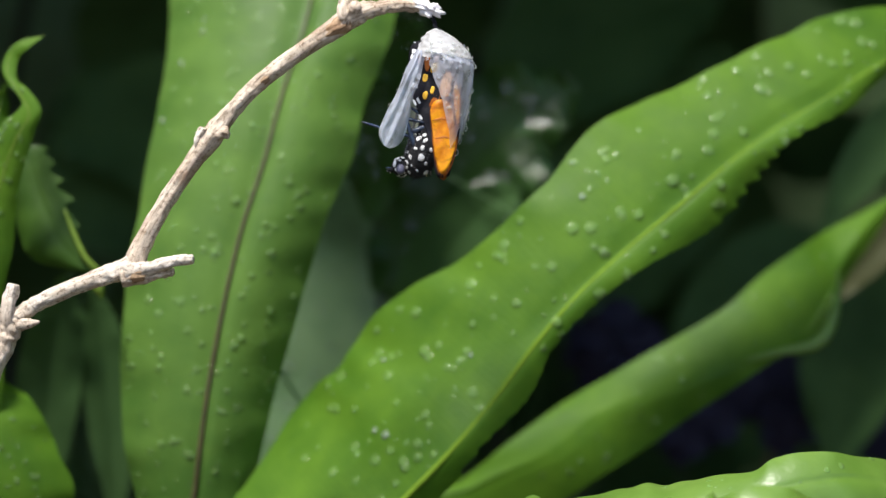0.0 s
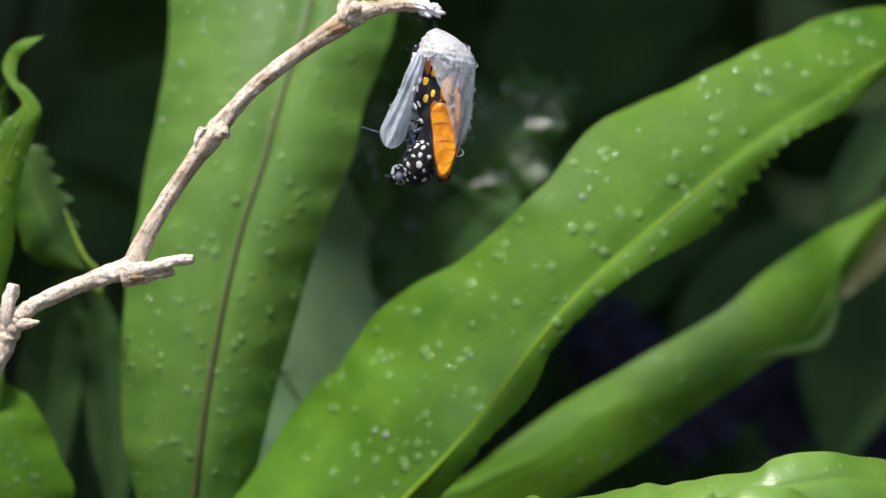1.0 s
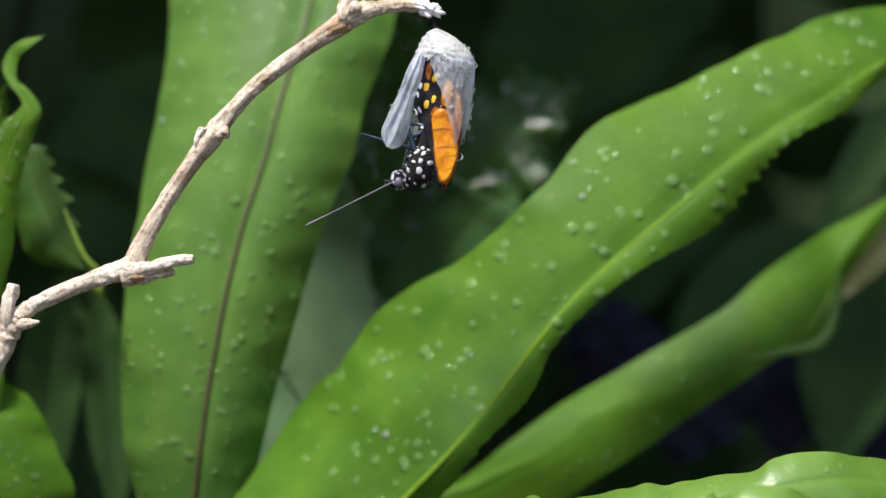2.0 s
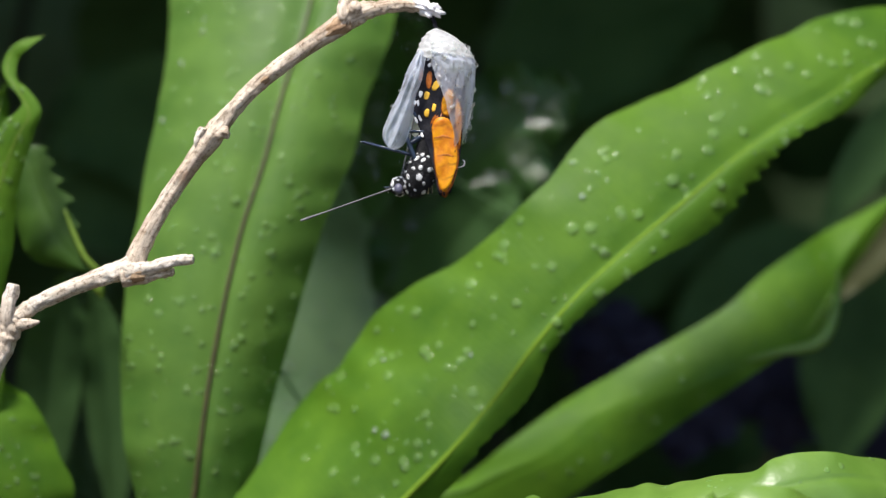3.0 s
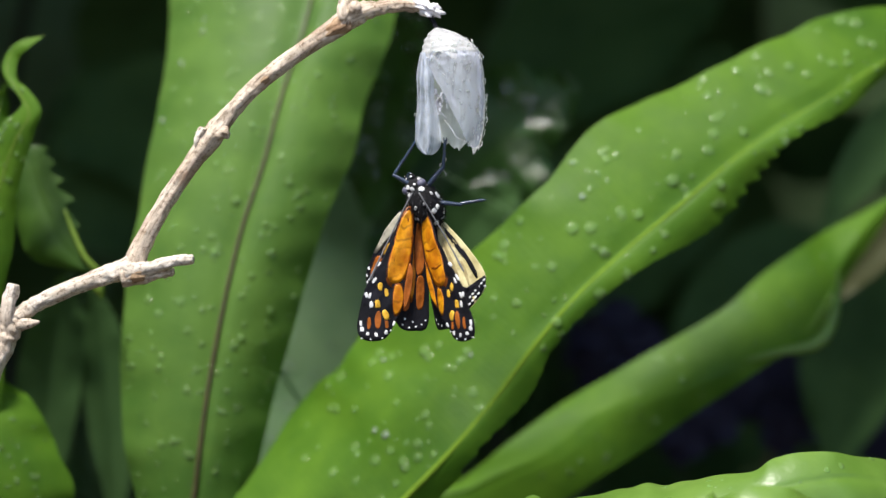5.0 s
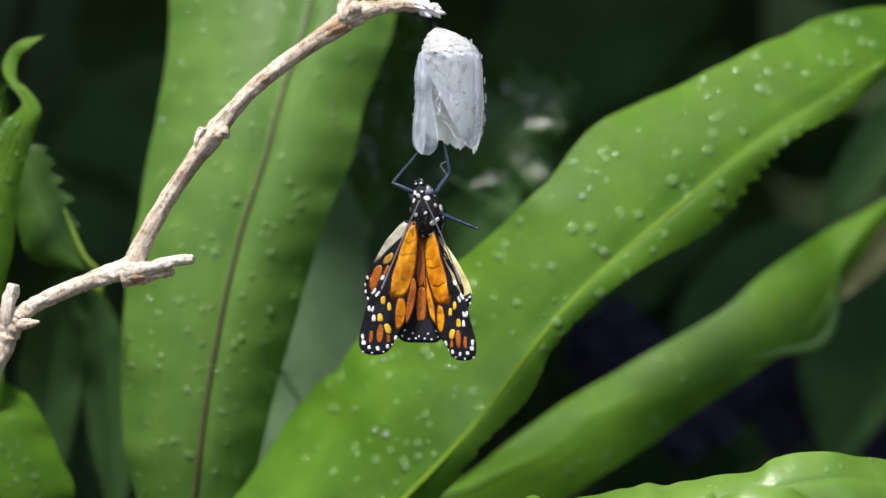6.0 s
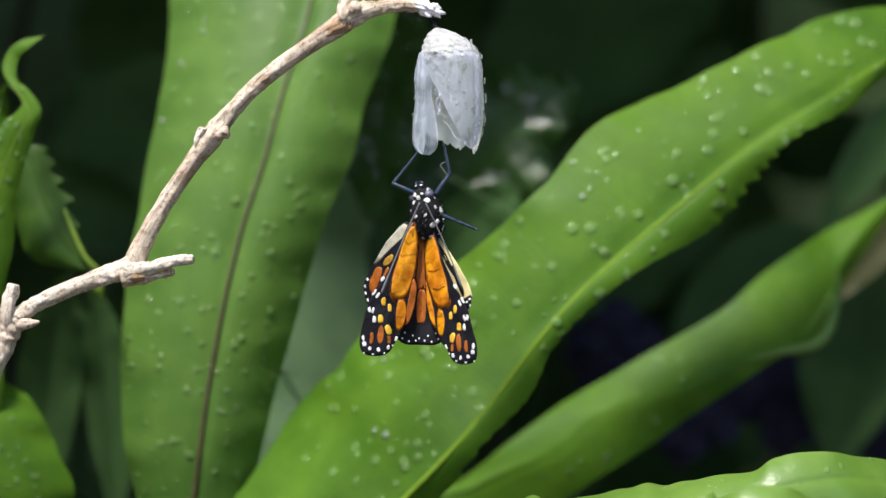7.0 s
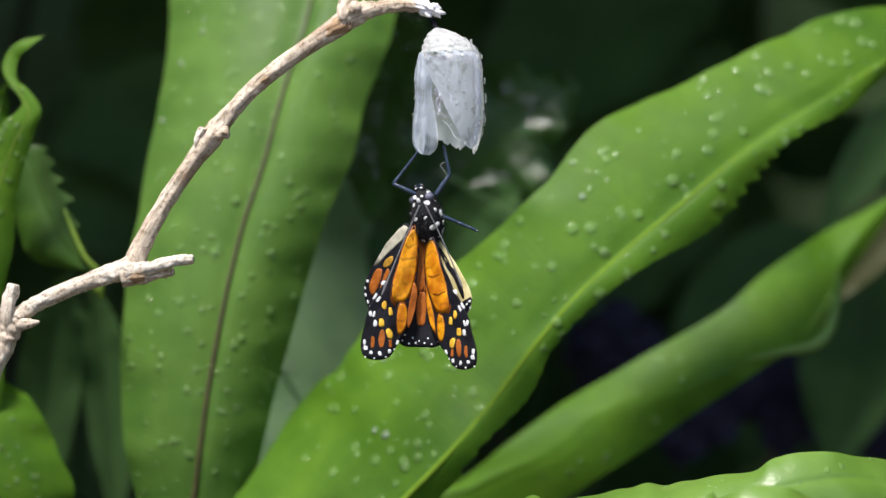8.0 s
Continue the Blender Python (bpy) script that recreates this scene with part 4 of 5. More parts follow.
part("thread", tube(on(shell, [(-0.0004, 0.0030, 0.1892), (-0.0001, 0.0030, 0.1873), (-0.0013, 0.0030, 0.1865), (-0.0003, 0.0030, 0.1850), (-0.0001, 0.0030, 0.1842)]), [0.05 * mm, 0.04 * mm, 0.03 * mm, 0.03 * mm, 0.02 * mm], 6, 40), SILK, shell, "torn white thread")
part("thread", tube(on(shell, [(0.0002, 0.0000, 0.1950), (0.0014, 0.0005, 0.1935), (0.0024, 0.0000, 0.1918), (0.0040, -0.0005, 0.1910), (0.0051, 0.0000, 0.1902), (0.0059, 0.0000, 0.1897), (0.0064, 0.0000, 0.1904), (0.0057, 0.0000, 0.1910)]), [0.08 * mm, 0.07 * mm, 0.05 * mm, 0.05 * mm, 0.05 * mm, 0.05 * mm, 0.04 * mm, 0.03 * mm], 6, 60), SILK, shell, "torn white thread")


curl = random.Random(5)
for k in range(9):
    a = Vector((curl.uniform(-2, 30) * px, curl.uniform(-8, 10) * px, -curl.uniform(112, 136) * px))
    pts = [a]
    for i in range(5):
        pts.append(pts[-1] + Vector((curl.uniform(-5, 6), curl.uniform(-4, 4), curl.uniform(-9, 1))) * px)
    part("fringe", tube(pts, [2.6 * px, 2.2 * px, 1.6 * px, 1.2 * px, 0.9 * px, 0.5 * px], 7, 30, 0.5, k), SILK, shell, "torn curled fringe")


def drop_mesh(name, flat, seed, mat):
    bm = bmesh.new()
    bmesh.ops.create_uvsphere(bm, u_segments=14, v_segments=9, radius=1.0)
    for v in bm.verts:
        k = 1 + 0.12 * noise.noise(v.co * 1.2 + Vector((seed, 3, 0)))
        v.co = Vector((v.co.x * k, v.co.y * k, v.co.z * flat * k))
    bmesh.ops.delete(bm, geom=[v for v in bm.verts if v.co.z < -0.02], context="VERTS")
    return mesh_of(name, bm, mat)


DROPS = [drop_mesh("drop", f, i, WATER) for i, f in enumerate((0.30, 0.36, 0.24))]
BEADS = [drop_mesh("bead", f, i, WATER_CLEAR) for i, f in enumerate((0.6, 0.75, 0.5))]


def add_drop(parent, at, normal, radius, kinds=None):
    ob = new("drop", (kinds or DROPS)[random.randrange(3)])
    ob.parent = parent
    q = Vector(normal).normalized().to_track_quat("Z", "Y")
    ob.matrix_basis = Matrix.Translation(Vector(at) + Vector(normal).normalized() * radius * (0.1 if kinds else 0.03)) @ q.to_matrix().to_4x4() @ pose(0, 0, 0, 0, 0, random.uniform(0, 360)) @ Matrix.Diagonal((radius, radius, radius, 1))
    return ob


spots_on = random.Random(31)
for k in range(150):
    az = spots_on.uniform(-40, 125)
    low = 0.56 + 0.36 * min(1, max(0, (az + 24) / 80))
    row = spots_on.uniform(0.28, low) if k % 3 else spots_on.uniform(0.45, low)
    p = shell_point(az, row, 1.2)
    big = (2.6, 3.2, 4, 5, 6.5) if 75 < az < 110 else (1.2, 1.5, 1.8, 2.2, 2.8, 3.6)
    add_drop(shell, p, shell_point(az, row, 5) - p, spots_on.choice(big) * px, BEADS)
for k, (g, u, r) in enumerate(((0.45, -1.0, 3.4), (0.62, -0.98, 4.2), (0.80, -0.9, 2.6), (0.93, 0.3, 2.4), (0.30, -0.95, 2.4))):
    row = rows[int(g * 36)]
    add_drop(flap, row[int((u + 1) * 12)], (-0.5 if u < 0 else 0.2, -0.8, 0.0), r * px, BEADS)

# ---------------------------------------------------------------- butterfly
butterfly = tagged(empty("butterfly", (-0.0030, 0.0000, 0.1762)), "black and orange butterfly with white spots and unfolding wings", "butterfly")


def closed(points, count):
    p = [np.array(q, float) for q in points]
    n = len(p)
    res = []
    for i in range(count):
        u = i / count * n
        k = int(u)
        f = u - k
        a, b, c, d = p[(k - 1) % n], p[k % n], p[(k + 1) % n], p[(k + 2) % n]
        res.append(0.5 * (2 * b + (c - a) * f + (2 * a - 5 * b + 4 * c - d) * f * f + (3 * b - a - 3 * c + d) * f ** 3))
    return res


def wing_lift(u, v, seed):
    return 0.35 * noise.noise(Vector((u * 0.45, v * 0.3, seed))) - 0.010 * (u - 4) ** 2 + 0.07 * noise.noise(Vector((u * 1.5, v * 1.0, seed + 5)))


def plate(points, side, seed, thick=0.10, puff=0.0, above=0.0, count=44, rings=7, crease=0.0):
    """A plate of wing (mm: u outwards, v towards the tip) on the wing's curved surface; side -1 mirrors it."""
    line = closed(points, count)
    c = sum(line) / count
    bm = bmesh.new()
    faces = []
    for face in (1, -1):
        rows = []
        for k in range(rings):
            f = 1 - k / rings
            row = []
            for q in line:
                u, v = c + (q - c) * f
                y = wing_lift(u, v, seed) + above + face * (thick / 2 + puff * (1 - f * f))
                if crease:
                    y += face * crease * abs(noise.noise(Vector((u * 0.35, v * 1.0, seed + 9)))) * (1 - f ** 4)
                row.append(bm.verts.new((side * u * mm, -y * mm, -v * mm)))
            rows.append(row)
        u, v = c
        mid = bm.verts.new((side * u * mm, -(wing_lift(u, v, seed) + above + face * (thick / 2 + puff)) * mm, -v * mm))
        for k in range(rings - 1):
            for j in range(count):
                bm.faces.new((rows[k][j], rows[k][(j + 1) % count], rows[k + 1][(j + 1) % count], rows[k + 1][j]))
        for j in range(count):
            bm.faces.new((rows[-1][j], rows[-1][(j + 1) % count], mid))
        faces.append(rows[0])
    for j in range(count):
        bm.faces.new((faces[0][j], faces[0][(j + 1) % count], faces[1][(j + 1) % count], faces[1][j]))
    bmesh.ops.recalc_face_normals(bm, faces=bm.faces)
    return bm


def dot(at, rx, ry=None, turn=0.0):
    """A rounded blot outline round a place (mm)."""
    ry = ry or rx
    c, s = math.cos(radians(turn)), math.sin(radians(turn))
    res = []
    for i, (x, y) in enumerate(((1, 0), (0.8, 0.8), (0, 1), (-0.8, 0.8), (-1, 0), (-0.8, -0.8), (0, -1), (0.8, -0.8))):
        k = 1 + 0.35 * noise.noise(Vector((at[0] * 3.1 + i * 1.7, at[1] * 2.3, i * 0.9)))
        res.append((at[0] + k * (rx * x * c - ry * y * s), at[1] + k * (rx * x * s + ry * y * c)))
    return res


FOREWING = [(-0.45, -0.33), (1.25, -0.55), (2.49, 2.31), (3.74, 5.39), (5.67, 9.35), (7.71, 12.43), (9.30, 15.51), (10.09, 18.81), (10.66, 21.78), (10.43, 23.87), (9.07, 24.97), (6.69, 25.08), (4.88, 24.31), (3.52, 22.11), (2.49, 20.35), (1.25, 17.49), (0.45, 14.08), (-0.34, 10.23), (-0.79, 5.83), (-0.79, 1.98)]
FORE_CELLS = [
    ([(0.45, 0.00), (-0.23, 0.55), (-0.45, 3.63), (-0.11, 8.03), (0.68, 11.11), (1.81, 13.42), (3.63, 13.97), (4.65, 12.43), (4.31, 10.01), (3.40, 6.93), (2.49, 3.85), (1.47, 1.21)], "ORANGE"),
    ([(3.06, 14.41), (2.04, 14.63), (1.59, 16.61), (2.15, 19.03), (3.18, 20.02), (3.63, 18.15), (3.52, 15.95)], "ORANGE"),
    ([(0.23, 10.56), (-0.34, 12.21), (0.00, 15.18), (0.79, 17.71), (1.36, 18.48), (1.36, 15.73), (0.79, 12.65)], "BROWN")]
FORE_CELLS += [
    (dot((6.12, 14.63), 0.44, 0.77, 0), "YELLOW"), (dot((4.88, 15.84), 0.40, 0.77, 8), "YELLOW"), (dot((6.69, 17.93), 0.55, 0.77, 0), "YELLOW"),
    (dot((5.10, 20.13), 0.66, 0.99, 12), "YELLOW"), (dot((8.39, 21.67), 0.31, 1.10, -4), "BROWN"), (dot((6.69, 21.01), 0.51, 1.65, -4), "BROWN"),
    (dot((4.99, 21.89), 0.33, 0.66, 0), "BROWN"), (dot((6.35, 10.23), 0.29, 0.55, -30), "WHITE"), (dot((7.94, 12.87), 0.24, 0.66, -35), "WHITE"),
    (dot((7.26, 13.42), 0.24, 0.66, -35), "WHITE")]
FORE_CELLS += [
    (dot((8.85, 16.17), 0.29, 0.55, 20), "WHITE"), (dot((8.16, 16.28), 0.24, 0.60, -20), "WHITE"),
    (dot((7.94, 18.04), 0.35, 0.66, 0), "WHITE"), (dot((9.98, 21.67), 0.29, 0.55, 0), "WHITE"), (dot((9.75, 22.77), 0.37, 0.42, 0), "WHITE"),
    (dot((8.73, 23.65), 0.29, 0.37, 0), "WHITE"), (dot((7.03, 23.87), 0.33, 0.40, 0), "WHITE"), (dot((5.10, 23.43), 0.33, 0.40, 0), "WHITE"),
    (dot((3.52, 21.78), 0.24, 0.48, -20), "WHITE"), (dot((9.87, 24.53), 0.15, 0.15, 0), "WHITE"), (dot((8.16, 24.75), 0.17, 0.14, 0), "WHITE"),
    (dot((5.90, 24.53), 0.17, 0.15, 0), "WHITE"), (dot((4.20, 23.10), 0.14, 0.18, 0), "WHITE")]
# the other forewing is still crumpled, with a swollen hind margin
FORE_CRUMPLED = FOREWING[:14] + [(2.10, 20.60), (0.40, 18.60), (-0.90, 15.00), (-1.50, 10.20), (-1.60, 5.80), (-1.05, 2.20)]
CRUMPLED_CELLS = [
    ([(0.45, 0.00), (-0.45, 1.20), (-1.15, 4.20), (-1.05, 7.60), (-0.10, 11.00), (1.50, 13.90), (3.60, 14.00), (4.65, 12.40), (4.10, 10.00), (3.30, 6.90), (2.40, 3.60), (1.30, 1.00)], "ORANGE"),
    ([(-1.25, 9.30), (-0.50, 11.30), (0.40, 14.20), (0.75, 17.80), (-0.20, 16.60), (-0.95, 13.80)], "ORANGE"),
    ([(1.60, 15.00), (3.00, 15.10), (3.40, 17.40), (2.60, 19.60), (1.50, 18.80)], "ORANGE"),
    # two creases, their shade painted as dark strips
    ([(-0.30, 6.95), (1.00, 7.12), (2.60, 6.62), (2.60, 6.78), (1.00, 7.36), (-0.30, 7.12)], "FOLD"),
    ([(0.60, 10.40), (2.00, 10.62), (3.80, 9.92), (3.80, 10.08), (2.00, 10.86), (0.60, 10.56)], "FOLD")] + FORE_CELLS[3:]
PAINT = {"ORANGE": ORANGE, "BROWN": BROWN, "YELLOW": YELLOW, "WHITE": WHITE, "CREAM": CREAM, "BLACK": BLACK, "SMOKE": SMOKE, "FOLD": FOLD, "ASH": ASH, "AMBER": AMBER}


DEPTHS = {"BLACK": 0.28, "SMOKE": 0.24, "WHITE": 0.24, "YELLOW": 0.24, "ORANGE": 0.23, "FOLD": 0.36, "ASH": 0.32, "AMBER": 0.28}


def wing(name, side, outline, cells, seed, parent, label, above=0.0, base=None):
    ob = part(name, plate(outline, side, seed, 0.12, 0, above, 72, 16), base or BLACK, parent, label)
    for pts, paint in cells:
        big = paint in ("ORANGE", "CREAM", "BROWN")
        if big:
            mid = np.mean(np.array(pts), axis=0)
            if paint == "ORANGE":
                rim = [tuple(mid + (np.array(p) - mid) * 1.13) for p in pts]
                part("cell_rim", plate(rim, side, seed, 0.14, 0.0, above, 36, 5), RIM, ob)
            pts = [tuple(mid + (np.array(p) - mid) * {"ORANGE": 1.01, "BLACK": 1.0}.get(paint, 1.10)) for p in pts]
        part("cell" if big else "spot", plate(pts, side, seed, DEPTHS.get(paint, 0.20) + (0.12 if base is CREAM and paint == "WHITE" else 0.0), 0.0, above, 28 if big else 14, 8 if big else 3, 0.07 if big else 0.0), PAINT[paint], ob)
    return ob


HIND_IN = [(-0.3, 0.0), (1.2, 1.5), (2.6, 8.0), (4.2, 15.0), (5.4, 20.0), (4.2, 22.6), (1.6, 23.2), (-1.2, 22.3), (-1.7, 15.0), (-1.2, 6.0)]
HIND_IN_CELLS = [([(-0.2, 3.0), (0.7, 3.2), (1.0, 9.0), (0.6, 12.0), (-0.5, 11.0), (-0.8, 7.0)], "BROWN"),
                 ([(1.2, 4.5), (1.9, 8.0), (2.6, 13.0), (2.0, 17.0), (1.2, 13.0), (1.3, 9.0)], "ORANGE"),
                 ([(0.5, 12.8), (1.0, 15.0), (0.8, 18.5), (-0.4, 18.0), (-0.6, 13.5)], "BROWN"),
                 ([(2.8, 14.5), (3.6, 17.0), (3.6, 19.0), (2.6, 18.5), (2.4, 16.5)], "BROWN")]
HIND_IN_CELLS += [(dot(p, 0.18), "WHITE") for p in ((4.9, 20.3), (3.9, 21.9), (2.6, 22.5), (1.2, 22.4), (0.0, 22.0), (-0.8, 21.2), (3.4, 20.8), (1.8, 21.4))]
HIND_OUT = [(-0.22, 0.22), (1.55, 0.00), (5.52, 3.56), (9.28, 7.75), (11.49, 10.90), (12.02, 12.89), (11.49, 15.24), (8.61, 18.64), (6.18, 15.90), (4.20, 13.92), (2.21, 12.15), (1.55, 7.51), (0.44, 3.53)]
HIND_OUT_CELLS = [
    ([(2.40, 1.60), (3.30, 2.40), (6.60, 5.90), (9.60, 10.00), (10.40, 12.30), (9.90, 12.30), (8.60, 9.80), (5.60, 6.30)], "BLACK"),
    ([(11.70, 11.90), (12.02, 12.89), (11.49, 15.24), (8.61, 18.64), (6.18, 15.90), (3.60, 13.40), (4.30, 12.90), (6.60, 14.30), (8.60, 15.40), (10.20, 13.90)], "BLACK"),
    # tan strips paint the soft shading of the folded cream skin
    ([(3.20, 4.90), (5.00, 8.00), (6.60, 11.60), (7.00, 14.00), (6.20, 12.20), (4.40, 8.40)], "SMOKE"),
    ([(1.10, 2.30), (2.30, 5.20), (3.30, 9.20), (3.50, 12.00), (2.60, 9.40), (1.60, 5.60)], "SMOKE"),
    ([(7.20, 9.20), (8.40, 11.60), (8.90, 14.20), (8.20, 12.80), (7.30, 10.80)], "SMOKE")]
for row, (u0, v0, u1, v1) in enumerate(((4.4, 13.5, 8.6, 16.4), (8.9, 16.4, 11.6, 12.9), (6.4, 15.5, 8.6, 17.8), (8.9, 17.7, 11.7, 14.2))):
    for k in range(6):
        g = k / 5 + 0.03 * (row % 2)
        HIND_OUT_CELLS.append((dot((u0 + (u1 - u0) * g, v0 + (v1 - v0) * g), 0.30, 0.17, 35 if u1 < 9 else -50), "WHITE"))

fore_r = wing("forewing", 1, FORE_CRUMPLED, CRUMPLED_CELLS, 1.0, butterfly, "orange forewing with black veins and spotted black tip")
fore_l = wing("forewing", -1, FOREWING, FORE_CELLS, 2.0, butterfly, "orange forewing with black veins and spotted black tip")
hind_r = wing("hindwing", 1, HIND_IN, HIND_IN_CELLS, 3.0, butterfly, "dark orange hindwing with black margin")
hind_l = wing("hindwing", -1, HIND_IN, HIND_IN_CELLS, 4.0, butterfly, "dark orange hindwing with black margin")
outer_r = wing("hindwing_fold", 1, HIND_OUT, HIND_OUT_CELLS, 5.0, butterfly, "cream underside with black veins and dotted margin", base=CREAM)
HIND_LEFT_CELLS = [
    ([(0.10, 0.45), (1.50, 0.12), (3.60, 1.90), (5.50, 3.66), (8.90, 7.42), (8.50, 7.95), (6.60, 6.60), (4.60, 5.10), (2.40, 3.50), (0.80, 2.20)], "ASH"),
    ([(4.30, 6.00), (6.00, 7.00), (6.60, 8.10), (5.70, 8.30), (4.40, 7.60), (3.70, 6.60)], "AMBER"),
    ([(8.30, 8.79), (9.80, 10.60), (10.30, 12.28), (9.42, 13.42), (7.64, 11.27), (7.11, 9.06)], "BROWN"),
    ([(5.41, 8.72), (7.04, 11.37), (7.61, 13.36), (6.42, 13.36), (4.74, 10.71)], "BROWN")]
HIND_LEFT_CELLS += [(dot(p, 0.22, 0.34, 20), "WHITE") for p in ((10.9, 10.9), (11.6, 12.3), (11.5, 13.6), (11.0, 15.0), (10.1, 16.2), (9.2, 17.3))]
outer_l = wing("hindwing_fold", -1, HIND_OUT, HIND_LEFT_CELLS, 6.0, butterfly, "cream underside with black veins and dotted margin")

# body
thorax = part("thorax", ball((29 * px, 28 * px, 44 * px), (0, 0, 0), 32, 24, 0.07, 2), FUZZ, butterfly, "furry black thorax with white spots")
def fur(count, radii, short, long, thick):
    bm = bmesh.new()
    for k in range(count):
        d = Vector((random.gauss(0, 1), random.gauss(0, 1), random.gauss(0, 1))).normalized()
        base = Vector((d.x * radii[0], d.y * radii[1], d.z * radii[2])) * px * 0.97
        way = (d + Vector((random.uniform(-.5, .5), random.uniform(-.5, .5), -0.7))).normalized() * random.uniform(short, long) * px
        s = way.orthogonal().normalized() * thick * px
        q = way.cross(s).normalized() * thick * px
        tipv = bm.verts.new(base + way)
        ring = [bm.verts.new(base + w) for w in (s, q, -s, -q)]
        for j in range(4):
            bm.faces.new((ring[j], ring[(j + 1) % 4], tipv))
    return bm


tagged(part("fur", fur(1100, (29, 28, 44), 5, 13, 0.5), FUZZ, thorax), kind="stuff")
tagged(part("fur", fur(160, (29, 28, 44), 6, 14, 0.45), GREY, thorax, "sparse pale grey hairs"), kind="stuff")
spot_mesh = [mesh_of("spot", ball((1.0, r, 0.16), u=14, v=8, rough=0.6, seed=i), WHITE) for i, r in enumerate((0.7, 1.15, 0.9, 0.6, 1.3))]


def add_spot(parent, d, radii, size, seed):
    at = Vector((d[0] * radii[0], d[1] * radii[1], d[2] * radii[2]))
    n = Vector((d[0] / radii[0], d[1] / radii[1], d[2] / radii[2])).normalized()
    ob = new("spot", spot_mesh[seed % 5])
    ob.parent = parent
    ob.matrix_basis = Matrix.Translation(at * px) @ n.to_track_quat("Z", "Y").to_matrix().to_4x4() @ pose(0, 0, 0, 0, 0, seed * 47) @ Matrix.Diagonal((size * px, size * px, size * px, 1))


placed = []
for k in range(900):
    an, zs = radians(random.uniform(-72, 88)), random.uniform(-0.85, 0.85)
    rr = math.sqrt(1 - zs * zs)
    d = Vector((math.cos(an) * rr, math.sin(an) * rr, zs))
    gap = 0.34 if an > -0.55 else 0.50
    if all((d - q).length > gap for q in placed):
        placed.append(d)
        for sgn in (1, -1):
            add_spot(thorax, (sgn * d.x, d.y, d.z), (29.5, 28.5, 44.5), random.uniform(2.6, 5.4), k)
abdomen = part("abdomen", tube([(0, 3 * px, -22 * px), (0, 8 * px, -60 * px), (0, 10 * px, -105 * px), (0, 9 * px, -150 * px), (0, 8 * px, -172 * px)],
                               [15 * px, 18 * px, 17 * px, 13 * px, 4 * px], 20, 40, 0.05, 14), FUZZ, butterfly, "segmented black abdomen")
head = part("head", ball((19 * px, 18 * px, 17 * px), (0, 0, 0), 22, 16, 0.08, 5), FUZZ, butterfly)
for sgn in (1, -1):
    part("eye", ball((8.5 * px, 10 * px, 8 * px), (sgn * 15.5 * px, -5 * px, 1 * px), 20, 14), EYE_MAT, head, "lavender-grey compound eye")
    part("palp", tube([(sgn * 5 * px, -3 * px, 10 * px), (sgn * 7 * px, -5 * px, 18 * px), (sgn * 6 * px, -6 * px, 25 * px)], [4.5 * px, 4 * px, 1.5 * px], 10, 14, 0.3, 15 + sgn), FUZZ, head)
    for k, (sy, sz, size) in enumerate(((-8.5, 13, 2.6), (-9, 20, 2.2), (-7, 25, 1.4))):
        add_spot(head, (sgn * (5 + 0.5 * k), sy, sz), (1, 1, 1), size, k + 5 * (sgn > 0))
coil = [(math.cos(a) * (5.5 - 0.30 * a) * px, -1 * px, (22 + math.sin(a) * (5.5 - 0.30 * a)) * px) for a in np.linspace(-1.2, 9.5, 22)]
tagged(part("fur", fur(200, (18, 17, 16), 2, 5, 0.5), FUZZ, head), kind="stuff")
part("proboscis", tube(coil, [1.3 * px] * 22, 7, 70), LEG, head, "coiled dark proboscis")
for i, d in enumerate(((0.36, -0.85, 0.25), (-0.36, -0.85, 0.25), (0.3, -0.85, -0.4), (-0.3, -0.85, -0.4), (0, -0.9, -0.1), (0.7, -0.6, -0.3), (-0.7, -0.6, -0.3), (0.5, 0.8, 0.3), (-0.5, 0.8, 0.3), (0.7, 0.2, 0.65), (-0.7, 0.2, 0.65), (0.55, 0.5, -0.6), (0.6, 0.45, 0.62), (0.75, 0.6, 0.1), (0.45, 0.85, -0.2), (0.35, 0.75, 0.6), (0.8, -0.3, 0.55), (0.8, -0.1, -0.6))):
    v = Vector(d).normalized()
    add_spot(head, v, (19, 18, 17), random.uniform(2.6, 4.0), i)


def leg(fem, tib, thick):
    """A thigh with a shin and foot that hinge at the knee; both point along +z."""
    a = part("leg", tube([(0, 0, 0), (0.3 * px, 0, fem * 0.5 * px), (0, 0, fem * px)], [thick * px, thick * 1.05 * px, thick * 0.7 * px], 10, 16, 0.1, 16), LEG, butterfly, "thin blue-black leg")
    b = part("shin", tube([(0, 0, 0), (0.8 * px, 0, tib * 0.4 * px), (0, 0, tib * 0.75 * px), (1 * px, 0, tib * px)], [thick * 0.75 * px, thick * 0.7 * px, thick * 0.62 * px, thick * 0.62 * px], 10, 26, 0.3, 17), LEG, butterfly, "thin blue-black shin")
    for sgn in (1, -1):
        part("claw", tube([(1 * px, 0, (tib - 2) * px), (1 * px + sgn * 3 * px, 0, (tib + 2) * px), (1 * px + sgn * 3.5 * px, -1 * px, (tib + 6) * px)], [thick * 0.5 * px, thick * 0.35 * px, thick * 0.12 * px], 7, 10), LEG, b)
    return a, b


LEG_SIZES = ((46, 86, 4.2), (46, 48, 4.6), (55, 40, 4.4))
legs = [leg(*s) for s in LEG_SIZES]


